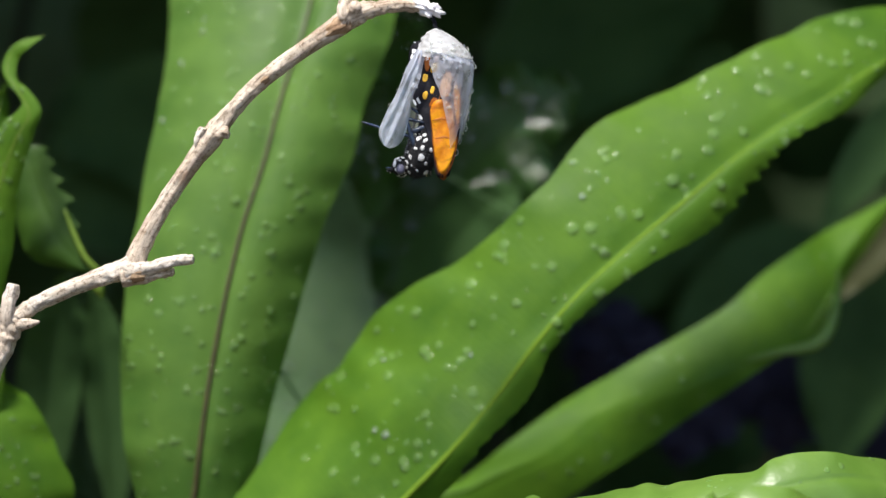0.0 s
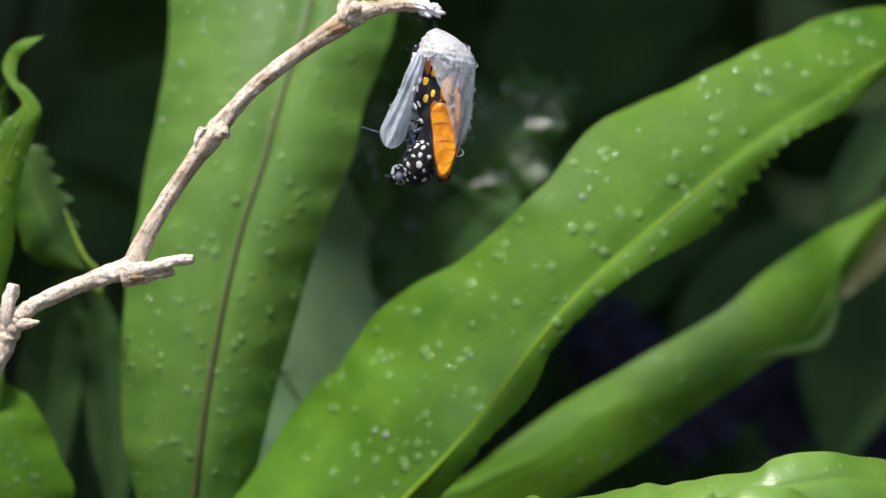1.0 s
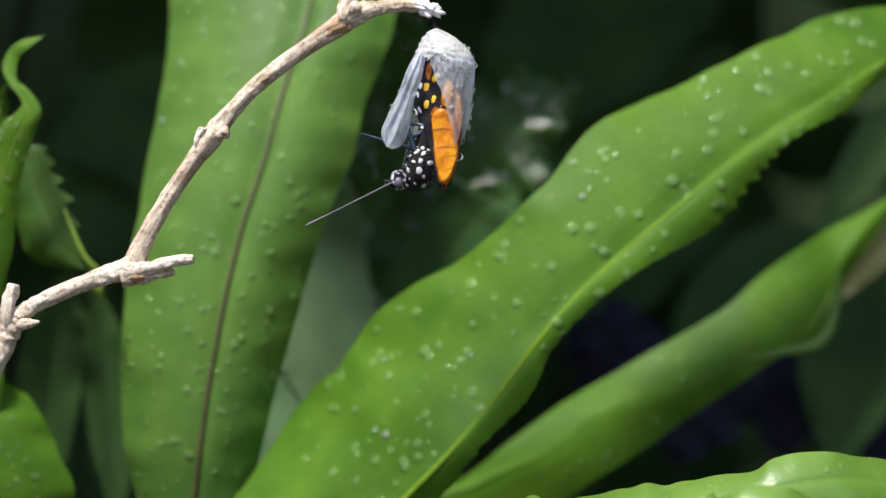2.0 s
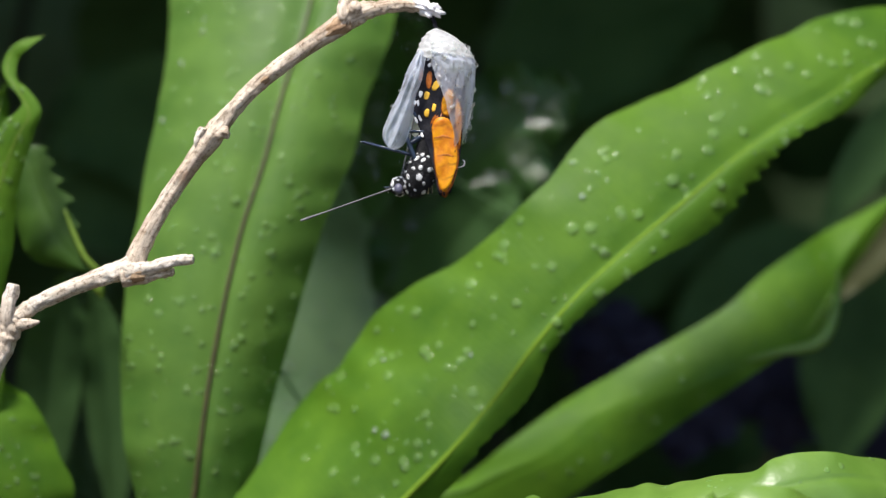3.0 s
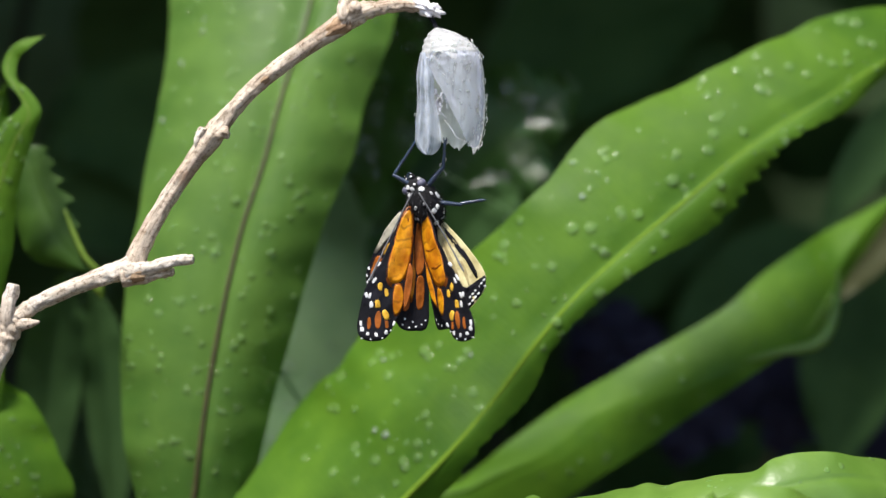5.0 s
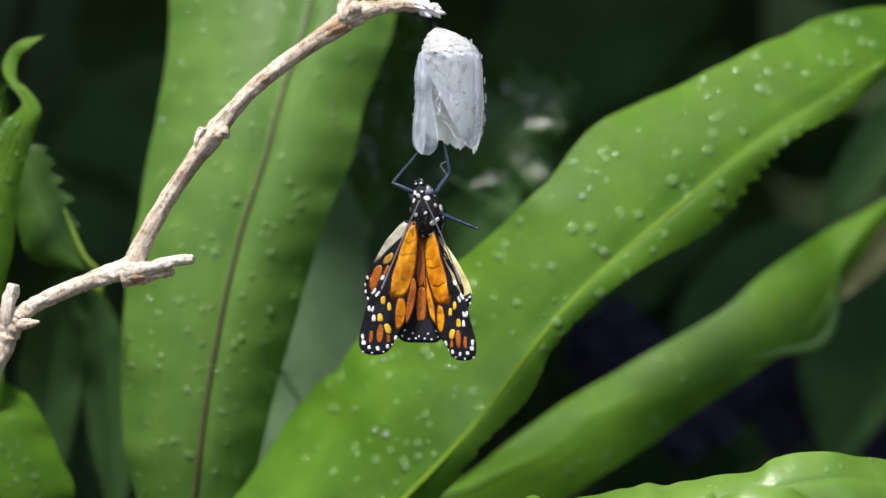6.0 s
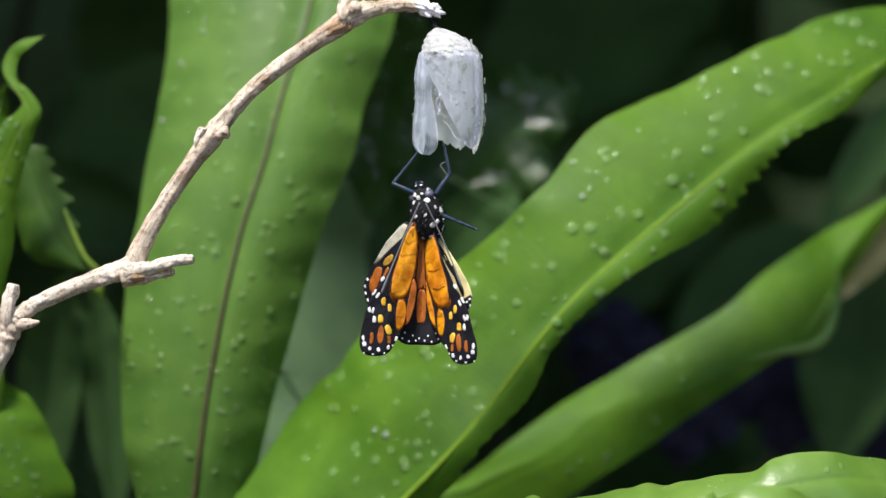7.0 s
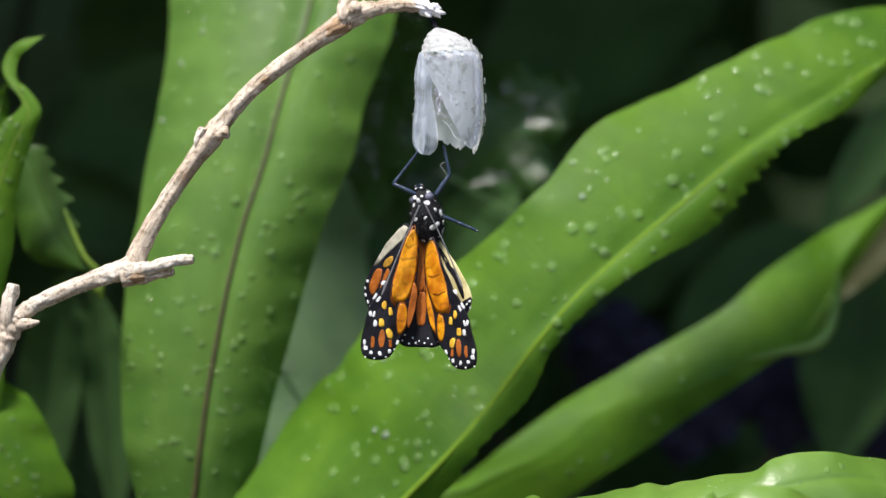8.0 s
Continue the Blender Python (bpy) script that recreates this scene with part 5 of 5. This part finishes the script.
def antenna(bend, length):
    pts = [(bend * math.sin(g * math.pi) * px, 0, length * g * px) for g in (0, .25, .5, .75, .92, 1.0)]
    return part("antenna", tube(pts, [1.6 * px, 1.4 * px, 1.3 * px, 1.4 * px, 2.3 * px, 1.4 * px], 8, 30), GREY, butterfly, "thin grey antenna with a club")


antenna_r, antenna_l = antenna(8, 160), antenna(-4, 172)

# ---------------------------------------------------------------- drops on the fronds
def sprinkle(frond, shape, count, sizes, lo, hi, seed, kinds=None):
    """Rain drops on the upper face of a blade, between two parts of its length."""
    rnd = random.Random(seed)
    rows = shape[0]
    n, w = len(rows), len(rows[0])
    size = lambda i, j: (rows[i + 1][j] - rows[i][j]).cross(rows[i][j + 1] - rows[i][j]).length
    most = max(size(i, j) for i in range(int(lo * n), int(hi * n) - 1) for j in range(1, w - 2))
    made = 0
    while made < count:
        i, j = int((lo + (hi - lo) * rnd.random()) * (n - 2)), rnd.randrange(1, w - 2)
        if abs(j - w // 2) < 1 or size(i, j) < rnd.random() * most:
            continue
        a, b, c = rows[i][j], rows[i + 1][j], rows[i][j + 1]
        nn = (c - a).cross(b - a).normalized()
        if nn.y > 0:
            nn = -nn
        at = a + (b - a) * rnd.random() + (c - a) * rnd.random()
        add_drop(frond, at, nn, rnd.choice(sizes) * rnd.uniform(0.7, 1.1) * px, kinds)
        made += 1


sprinkle(frond_a, A, 330, (4, 5, 6, 7, 8, 10), 0.14, 0.86, 1)
sprinkle(frond_b, B, 210, (4, 5, 7, 9, 11, 13), 0.17, 0.9, 2)
sprinkle(frond_c, C, 40, (4, 5, 7, 9), 0.2, 0.9, 3)
sprinkle(frond_d, Dd, 20, (4, 6), 0.2, 0.9, 4)
sprinkle(frond_e, E_, 50, (4, 5, 7), 0.2, 0.8, 5)
for wet, shape in WET:
    sprinkle(wet, shape, 90, (3, 4, 5, 6, 8, 10), 0.15, 0.95, 7, BEADS)
# large beads added to stand for the broad bright highlights of the wet leaf
for gi, gj, r in ((0.62, 0.30, 14), (0.66, 0.42, 17), (0.64, 0.50, 12), (0.40, 0.62, 13), (0.44, 0.70, 15), (0.52, 0.35, 9), (0.72, 0.6, 10)):
    i, j = int(gi * 40), int(gj * 13)
    a, b, c = WET[0][1][0][i][j], WET[0][1][0][i + 1][j], WET[0][1][0][i][j + 1]
    nn = (c - a).cross(b - a).normalized()
    add_drop(WET[0][0], a, -nn if nn.y > 0 else nn, r * px, BEADS)
sprinkle(frond_f, F_, 30, (4, 5, 7), 0.3, 0.9, 6)


# the larger drops that catch the sun, by their share of the length and the breadth
for ob, shape, spots in ((frond_a, A, ((0.69, 0.16, 8), (0.71, 0.17, 6), (0.58, 0.06, 8), (0.65, 0.08, 7), (0.73, 0.86, 8))),
                         (frond_b, B, ((0.24, 0.32, 10), (0.233, 0.30, 8), (0.56, 0.06, 6), (0.54, 0.20, 8), (0.31, 0.16, 7), (0.36, 0.36, 6)))):
    for gi, gj, r in spots:
        i, j = int(gi * len(shape[0])), int(gj * len(shape[0][0]))
        a, b, c = shape[0][i][j], shape[0][i + 1][j], shape[0][i][j + 1]
        nn = (c - a).cross(b - a).normalized()
        add_drop(ob, a, -nn if nn.y > 0 else nn, r * px, BEADS)


# ---------------------------------------------------------------- what moves
def at_turn(x, z, turn, yaw, y=0.0, tilt=0.0):
    """A pose in the plane of the twig: turn about the line of sight, then yaw about the thing's own long axis."""
    return pose(x, y, z) @ pose(0, 0, 0, 0, turn, 0) @ pose(0, 0, 0, 0, 0, yaw) @ pose(0, 0, 0, tilt, 0, 0)


def aim(p, q):
    """A pose at p whose z axis points at q."""
    p, q = Vector(p), Vector(q)
    return Matrix.Translation(p) @ (q - p).to_track_quat("Z", "Y").to_matrix().to_4x4()


def motions():
    # the body: place of the thorax, turn, yaw
    body = {}
    for t, p, turn, yaw in (
            (0.0, (-0.0041, 0.0000, 0.1884), -160, -90), (0.5, (-0.0041, 0.0000, 0.1879), -160, -90), (1.0, (-0.0045, 0.0000, 0.1870), -161, -90), (1.5, (-0.0046, 0.0000, 0.1865), -160, -90),
            (1.6, (-0.0045, 0.0000, 0.1863), -160, -90), (1.7, (-0.0045, 0.0000, 0.1862), -160, -90), (2.8, (-0.0045, 0.0000, 0.1848), -160, -90), (3.0, (-0.0045, 0.0000, 0.1846), -160, -90), (3.2, (-0.0045, 0.0000, 0.1843), -160, -90),
            (3.4, (-0.0045, 0.0000, 0.1839), -161, -90), (3.5, (-0.0045, 0.0000, 0.1837), -161, -90), (3.6, (-0.0044, 0.0000, 0.1835), -161, -90), (3.8, (-0.0041, 0.0000, 0.1828), -162, -90), (3.9, (-0.0039, 0.0000, 0.1821), -163, -90), (4.0, (-0.0036, 0.0000, 0.1810), -164, -92), (4.1, (-0.0040, 0.0000, 0.1787), -150, -92), (4.2, (-0.0095, 0.0000, 0.1817), -72, -80),
            (4.3, (-0.0068, 0.0000, 0.1831), -54, -62), (4.4, (-0.0050, 0.0000, 0.1824), -50, -50), (4.5, (-0.0048, 0.0000, 0.1822), -48, -46), (4.6, (-0.0045, 0.0000, 0.1816), -44, -42), (4.7, (-0.0041, 0.0000, 0.1806), -39, -38),
            (5.3, (-0.0031, 0.0000, 0.1776), -18, -12), (5.8, (-0.0030, 0.0000, 0.1767), -10, -26), (6.0, (-0.0030, 0.0000, 0.1767), -10, -26), (6.5, (-0.0030, 0.0000, 0.1767), -10, -26), (7.0, (-0.0030, 0.0000, 0.1763), -10, -26), (8.0, (-0.0030, 0.0000, 0.1758), -10, -26)):
        body[t] = at_turn(p[0], p[2], turn, yaw)
    walk(butterfly, list(body.items()))
    times = list(body)

    def keyed(ob, folded, opened):
        """Rows of a part: world poses while it is folded in the shell, and after the hatch."""
        rows = []
        for t in times:
            if t <= 4.1:
                rows.append((t, body[t].inverted() @ folded(t)))
            else:
                rows.append((t, body[t].inverted() @ opened(t)))
        walk(ob, rows)

    def ease(t, *keys):
        return float(np.interp(t, [k[0] for k in keys], [k[1] for k in keys]))

    # folded right forewing: place of its root by time
    def fold_root(t):
        x = ease(t, (0, 784), (1.0, 785), (1.5, 786), (3.5, 787), (4.0, 791), (4.1, 794))
        y = ease(t, (0, 310), (0.5, 311), (1.0, 316), (1.5, 319), (3.0, 341), (3.5, 345), (3.8, 351), (4.0, 363), (4.1, 383))
        return ((x - 784) * px, 0.17 + (441 - y) * px)

    def fold_r(t, y=-27, dx=0):
        x, z = fold_root(t)
        return at_turn(x + (2 + dx) * px, z, -171, 10, y * px)

    def fold_l(t, y=27, dx=0):
        x, z = fold_root(t)
        return at_turn(x + (2 + dx) * px, z, -171, 170, y * px)

    def hung(table):
        """World poses after the hatch, from rows of time, root x and z, turn, yaw and depth."""
        ts = [r[0] for r in table]
        return lambda t: at_turn(*[float(np.interp(t, ts, [c[k] for c in table])) for k in (1, 2)], *[float(np.interp(t, ts, [c[k] for c in table])) for k in (3, 4)], float(np.interp(t, ts, [c[5] for c in table])) * px)

    def rows_of(*rows):
        return hung([(t, p[0], p[2], turn, yaw, depth) for t, p, turn, yaw, depth in rows])

    open_l = rows_of((4.2, (-0.0128, 0.0000, 0.1777), -35, 40, -8), (4.3, (-0.0106, 0.0000, 0.1798), -16, 36, -14), (4.4, (-0.0089, 0.0000, 0.1802), -4, 14, -16), (4.5, (-0.0088, 0.0000, 0.1800), -4, 14, -16), (4.7, (-0.0073, 0.0000, 0.1787), -2, 14, -16), (5.8, (-0.0054, 0.0000, 0.1745), 1, 16, -14), (6.5, (-0.0054, 0.0000, 0.1747), 1, 16, -14), (8.0, (-0.0054, 0.0000, 0.1737), 0, 15, -14))
    open_r = rows_of((4.2, (-0.0103, 0.0000, 0.1785), -43, -70, -14), (4.4, (-0.0062, 0.0000, 0.1800), -12, -58, -22), (4.5, (-0.0062, 0.0000, 0.1798), -12, -58, -22), (4.7, (-0.0048, 0.0000, 0.1783), -9, -54, -20), (5.8, (-0.0028, 0.0000, 0.1736), -2, -42, -14), (6.5, (-0.0028, 0.0000, 0.1733), -2, -40, -14), (8.0, (-0.0028, 0.0000, 0.1718), -2, -40, -14))
    in_l = rows_of((4.2, (-0.0120, 0.0000, 0.1780), -30, 20, 4), (4.4, (-0.0068, 0.0000, 0.1806), -3, 12, 2), (4.7, (-0.0051, 0.0000, 0.1787), -2, 18, 2), (5.8, (-0.0041, 0.0000, 0.1751), 0, 10, 2), (8.0, (-0.0041, 0.0000, 0.1741), 0, 10, 2))
    in_r = rows_of((4.2, (-0.0103, 0.0000, 0.1785), -45, -60, 4), (4.4, (-0.0054, 0.0000, 0.1806), -14, -76, 0), (4.7, (-0.0043, 0.0000, 0.1785), -11, -68, 0), (5.8, (-0.0035, 0.0000, 0.1751), 3, -15, 2), (8.0, (-0.0035, 0.0000, 0.1741), 3, -15, 2))
    out_r = rows_of((4.2, (-0.0110, 0.0000, 0.1799), -36, 10, -24), (4.4, (-0.0033, 0.0000, 0.1800), -6, 2, 6), (4.5, (-0.0032, 0.0000, 0.1798), -6, 2, 6), (4.7, (-0.0030, 0.0000, 0.1783), -2, -4, 8), (5.8, (-0.0039, 0.0000, 0.1750), 8, -22, 16), (8.0, (-0.0039, 0.0000, 0.1741), 8, -22, 16))
    out_l = rows_of((4.2, (-0.0128, 0.0000, 0.1777), -35, -80, -2), (4.4, (-0.0099, 0.0000, 0.1798), -6, -58, 6), (4.7, (-0.0084, 0.0000, 0.1783), -3, -50, 6), (5.8, (-0.0068, 0.0000, 0.1754), -1, -38, 6), (8.0, (-0.0068, 0.0000, 0.1747), -1, -38, 6))
    keyed(abdomen, lambda t: body[t], lambda t: pose(*body[t].translation) @ pose(0, 0.0015, 0, 0, ease(t, (4.2, -50), (4.4, -14), (5.8, -3)), 0))
    keyed(fore_r, fold_r, open_r)
    keyed(fore_l, fold_l, open_l)
    keyed(hind_r, lambda t: at_turn(fold_root(t)[0] + 6 * px, fold_root(t)[1], -175, 25, -16 * px), in_r)
    keyed(hind_l, lambda t: at_turn(fold_root(t)[0] + 8 * px, fold_root(t)[1], -177, 155, 18 * px), in_l)
    keyed(outer_r, lambda t: at_turn(fold_root(t)[0] - 30 * px, fold_root(t)[1], -173.5, 90, -8 * px), out_r)
    keyed(outer_l, lambda t: at_turn(fold_root(t)[0] - 22 * px, fold_root(t)[1], -173.5, -90, 0.0), out_l)
    heads = {t: body[t] @ (pose(0, (27 - 9 * max(0, min(1, (t - 3.6) * 2.5))) * px, (33 + 7 * max(0, min(1, (t - 3.6) * 2.5))) * px, -68) if t <= 4.1 else pose(-2 * px, -1 * px, 37 * px)) for t in times}
    keyed(head, lambda t: heads[t], lambda t: heads[t])

    # legs: hip, knee and foot in the plane of the twig
    first_leg = {0.0: ((-0.0024, 0.1886), (-0.0062, 0.1917), (-0.0149, 0.1944)), 1.5: ((-0.0024, 0.1873), (-0.0062, 0.1901), (-0.0150, 0.1928)), 3.5: ((-0.0024, 0.1846), (-0.0062, 0.1877), (-0.0143, 0.1897)), 4.0: ((-0.0035, 0.1893), (-0.0068, 0.1923), (-0.0138, 0.1871)), 4.1: ((-0.0035, 0.1855), (-0.0068, 0.1886), (-0.0079, 0.1875)),
         4.2: ((-0.0092, 0.1827), (-0.0125, 0.1866), (-0.0103, 0.1949)), 4.3: ((-0.0075, 0.1851), (-0.0110, 0.1888), (-0.0054, 0.1965)), 4.4: ((-0.0068, 0.1856), (-0.0116, 0.1886), (-0.0040, 0.1976)), 4.5: ((-0.0066, 0.1854), (-0.0114, 0.1884), (-0.0040, 0.1976)), 4.7: ((-0.0057, 0.1833), (-0.0106, 0.1862), (-0.0043, 0.1943)), 5.8: ((-0.0053, 0.1809), (-0.0103, 0.1830), (-0.0051, 0.1884)), 8.0: ((-0.0052, 0.1806), (-0.0102, 0.1829), (-0.0051, 0.1886))}
    middle_leg = {0.0: ((-0.0062, 0.1927), (-0.0043, 0.1934), (-0.0062, 0.1974)), 1.5: ((-0.0059, 0.1923), (-0.0040, 0.1932), (-0.0062, 0.1971)), 3.5: ((-0.0068, 0.1897), (-0.0033, 0.1921), (-0.0064, 0.1971)), 4.0: ((-0.0068, 0.1877), (-0.0035, 0.1910), (-0.0054, 0.1949)), 4.1: ((-0.0059, 0.1844), (-0.0037, 0.1877), (-0.0043, 0.1927)),
         4.2: ((-0.0088, 0.1840), (-0.0068, 0.1879), (-0.0051, 0.1927)), 4.3: ((-0.0062, 0.1857), (-0.0040, 0.1888), (-0.0026, 0.1927)), 4.4: ((-0.0043, 0.1850), (-0.0018, 0.1875), (-0.0013, 0.1897)), 4.7: ((-0.0035, 0.1831), (-0.0007, 0.1861), (-0.0002, 0.1897)), 5.8: ((-0.0015, 0.1808), (0.0015, 0.1851), (0.0003, 0.1901)), 8.0: ((-0.0015, 0.1804), (0.0014, 0.1846), (0.0002, 0.1897))}
    hind_leg = {0.0: ((-0.0054, 0.1897), (-0.0062, 0.1921), (-0.0054, 0.1949)), 1.5: ((-0.0054, 0.1897), (-0.0062, 0.1921), (-0.0054, 0.1949)), 3.5: ((-0.0054, 0.1866), (-0.0064, 0.1890), (-0.0054, 0.1921)), 4.0: ((-0.0054, 0.1844), (-0.0062, 0.1868), (-0.0054, 0.1899)), 4.1: ((-0.0046, 0.1811), (-0.0054, 0.1835), (-0.0048, 0.1866)),
         4.2: ((-0.0068, 0.1831), (-0.0029, 0.1855), (0.0013, 0.1884)), 4.3: ((-0.0040, 0.1839), (0.0001, 0.1842), (0.0042, 0.1853)), 4.4: ((-0.0015, 0.1827), (0.0045, 0.1820), (0.0090, 0.1849)), 4.5: ((-0.0013, 0.1824), (0.0048, 0.1818), (0.0095, 0.1849)), 4.7: ((-0.0018, 0.1802), (0.0042, 0.1802), (0.0086, 0.1820)), 5.8: ((-0.0031, 0.1779), (0.0025, 0.1757), (0.0066, 0.1740)), 8.0: ((-0.0030, 0.1775), (0.0026, 0.1753), (0.0068, 0.1735))}
    for (thigh, shin), track, size, depth in zip(legs, (first_leg, middle_leg, hind_leg), LEG_SIZES, (-10, -12, -16)):
        rows_a, rows_b = [], []
        for t in times:
            ks = sorted(track)
            flat = [[float(np.interp(t, ks, [track[k][i][c] for k in ks])) for c in range(2)] for i in range(3)]
            pts = [Vector((x, depth * px * (1 if t < 4.15 else 0.6), z)) for x, z in flat]
            m = aim(pts[0], pts[1])
            inv = body[t].inverted()
            rows_a.append((t, inv @ m))
            knee = m @ Vector((0, 0, size[0] * px * 0.97))
            rows_b.append((t, inv @ aim(knee, pts[2])))
        walk(thigh, rows_a)
        walk(shin, rows_b)

    # antennae: root and tip
    right = {0.0: ((-0.0099, 0.1866), (-0.0035, 0.2020)), 1.5: ((-0.0103, 0.1835), (-0.0037, 0.1993)), 1.6: ((-0.0110, 0.1831), (-0.0263, 0.1855)), 1.7: ((-0.0114, 0.1804), (-0.0273, 0.1785)), 2.8: ((-0.0103, 0.1811), (-0.0242, 0.1714)), 3.0: ((-0.0112, 0.1798), (-0.0290, 0.1750)), 3.2: ((-0.0106, 0.1794), (-0.0189, 0.1648)), 3.4: ((-0.0114, 0.1791), (-0.0264, 0.1701)),
             3.5: ((-0.0111, 0.1789), (-0.0268, 0.1688)), 3.6: ((-0.0110, 0.1791), (-0.0211, 0.1692)), 3.8: ((-0.0090, 0.1785), (-0.0176, 0.1631)), 4.0: ((-0.0103, 0.1783), (-0.0180, 0.1609)), 4.1: ((-0.0079, 0.1745), (-0.0136, 0.1575)), 4.2: ((-0.0158, 0.1850), (-0.0246, 0.1806)), 4.3: ((-0.0123, 0.1855), (-0.0279, 0.1839)), 4.4: ((-0.0103, 0.1855), (-0.0163, 0.1710)),
             4.5: ((-0.0101, 0.1855), (-0.0147, 0.1701)), 4.7: ((-0.0079, 0.1831), (-0.0136, 0.1685)), 5.8: ((-0.0059, 0.1791), (-0.0113, 0.1635)), 8.0: ((-0.0059, 0.1785), (-0.0113, 0.1622))}
    left = {0.0: ((-0.0092, 0.1872), (-0.0031, 0.2020)), 3.5: ((-0.0101, 0.1835), (-0.0051, 0.1987)), 3.9: ((-0.0095, 0.1817), (-0.0062, 0.1976)), 4.0: ((-0.0092, 0.1806), (-0.0064, 0.1960)), 4.1: ((-0.0092, 0.1767), (-0.0191, 0.1850)), 4.2: ((-0.0158, 0.1861), (-0.0158, 0.1987)), 4.3: ((-0.0103, 0.1872), (-0.0070, 0.1965)), 4.4: ((-0.0087, 0.1868), (-0.0018, 0.1718)), 4.5: ((-0.0084, 0.1864), (-0.0009, 0.1714)),
            4.7: ((-0.0062, 0.1835), (0.0012, 0.1701)), 5.8: ((-0.0046, 0.1794), (0.0026, 0.1651)), 8.0: ((-0.0046, 0.1789), (0.0029, 0.1644))}
    for ob, track, depth in ((antenna_l, right, -34), (antenna_r, left, -34)):
        ks = sorted(track)
        rows = []
        for t in sorted(set(times) | set(ks)):
            p, q = [Vector((float(np.interp(t, ks, [track[k][i][0] for k in ks])), 0, float(np.interp(t, ks, [track[k][i][1] for k in ks])))) for i in range(2)]
            if t in body:
                shift = depth * px if t > 4.15 else (-14 if (ob is antenna_l and t > 1.55) else 4) * px
                p = heads[t].translation.copy()
                p.y += shift
                q.y += shift * (1.6 if t > 4.15 else 1.0)
                p += (q - p).normalized() * 13 * px
                rows.append((t, body[t].inverted() @ aim(p, q)))
        walk(ob, rows)

    # the shell swings on its stalk
    walk(shell, [(t, pose(*PIVOT) @ pose(0, 0, 0, 0, a, 0) @ pose(0, 0, 0, 0, 0, z)) for t, a, z in
                 ((0.0, 11.5, 0), (0.5, 10.5, 0), (1.0, 9.5, 0), (1.5, 10, 0), (1.7, 10, 0), (2.8, 9.5, 0), (3.5, 9, 0), (4.0, 8.5, 0), (4.1, 7, 0), (4.2, 3, -6), (4.3, -1, -14), (4.4, -2, -14), (4.5, -2, -12), (4.7, -1.5, -8), (5.3, 0, -12), (5.8, 0, -16), (8.0, 0, -16))])
    # the clear side springs back round the shell's axis once the wing has left it
    axis = pose(33 * px, 0, 0)
    walk(window, [(t, axis @ pose(0, 0, 0, 0, 0, a) @ axis.inverted()) for t, a in ((0.0, 0), (4.0, 0), (4.1, -3), (4.2, -12), (4.4, -15), (8.0, -15))])
    hook = Vector((0.0053, -0.0020, 0.1900)) - Vector(PIVOT)
    walk(tendril, [(t, Matrix.Translation(hook + Vector((dx * px, 0, -dy * px)))) for t, dx, dy in ((0.0, 0, 2), (1.5, 2, 6), (3.0, 6, 22), (4.0, 9, 30), (4.1, 8, 26), (4.2, 0, 0), (8.0, 0, 0))])
    walk(flap, [(t, Matrix.Translation(FLAP_AT) @ pose(0, 0, 0, 0, a, 0)) for t, a in ((0.0, 11), (0.5, 10.5), (1.0, 13), (1.5, 11.5), (3.5, 11.5), (4.0, 9), (4.1, 6), (4.2, 4), (4.4, 0), (4.7, 0), (5.8, 0), (8.0, 0))])


motions()
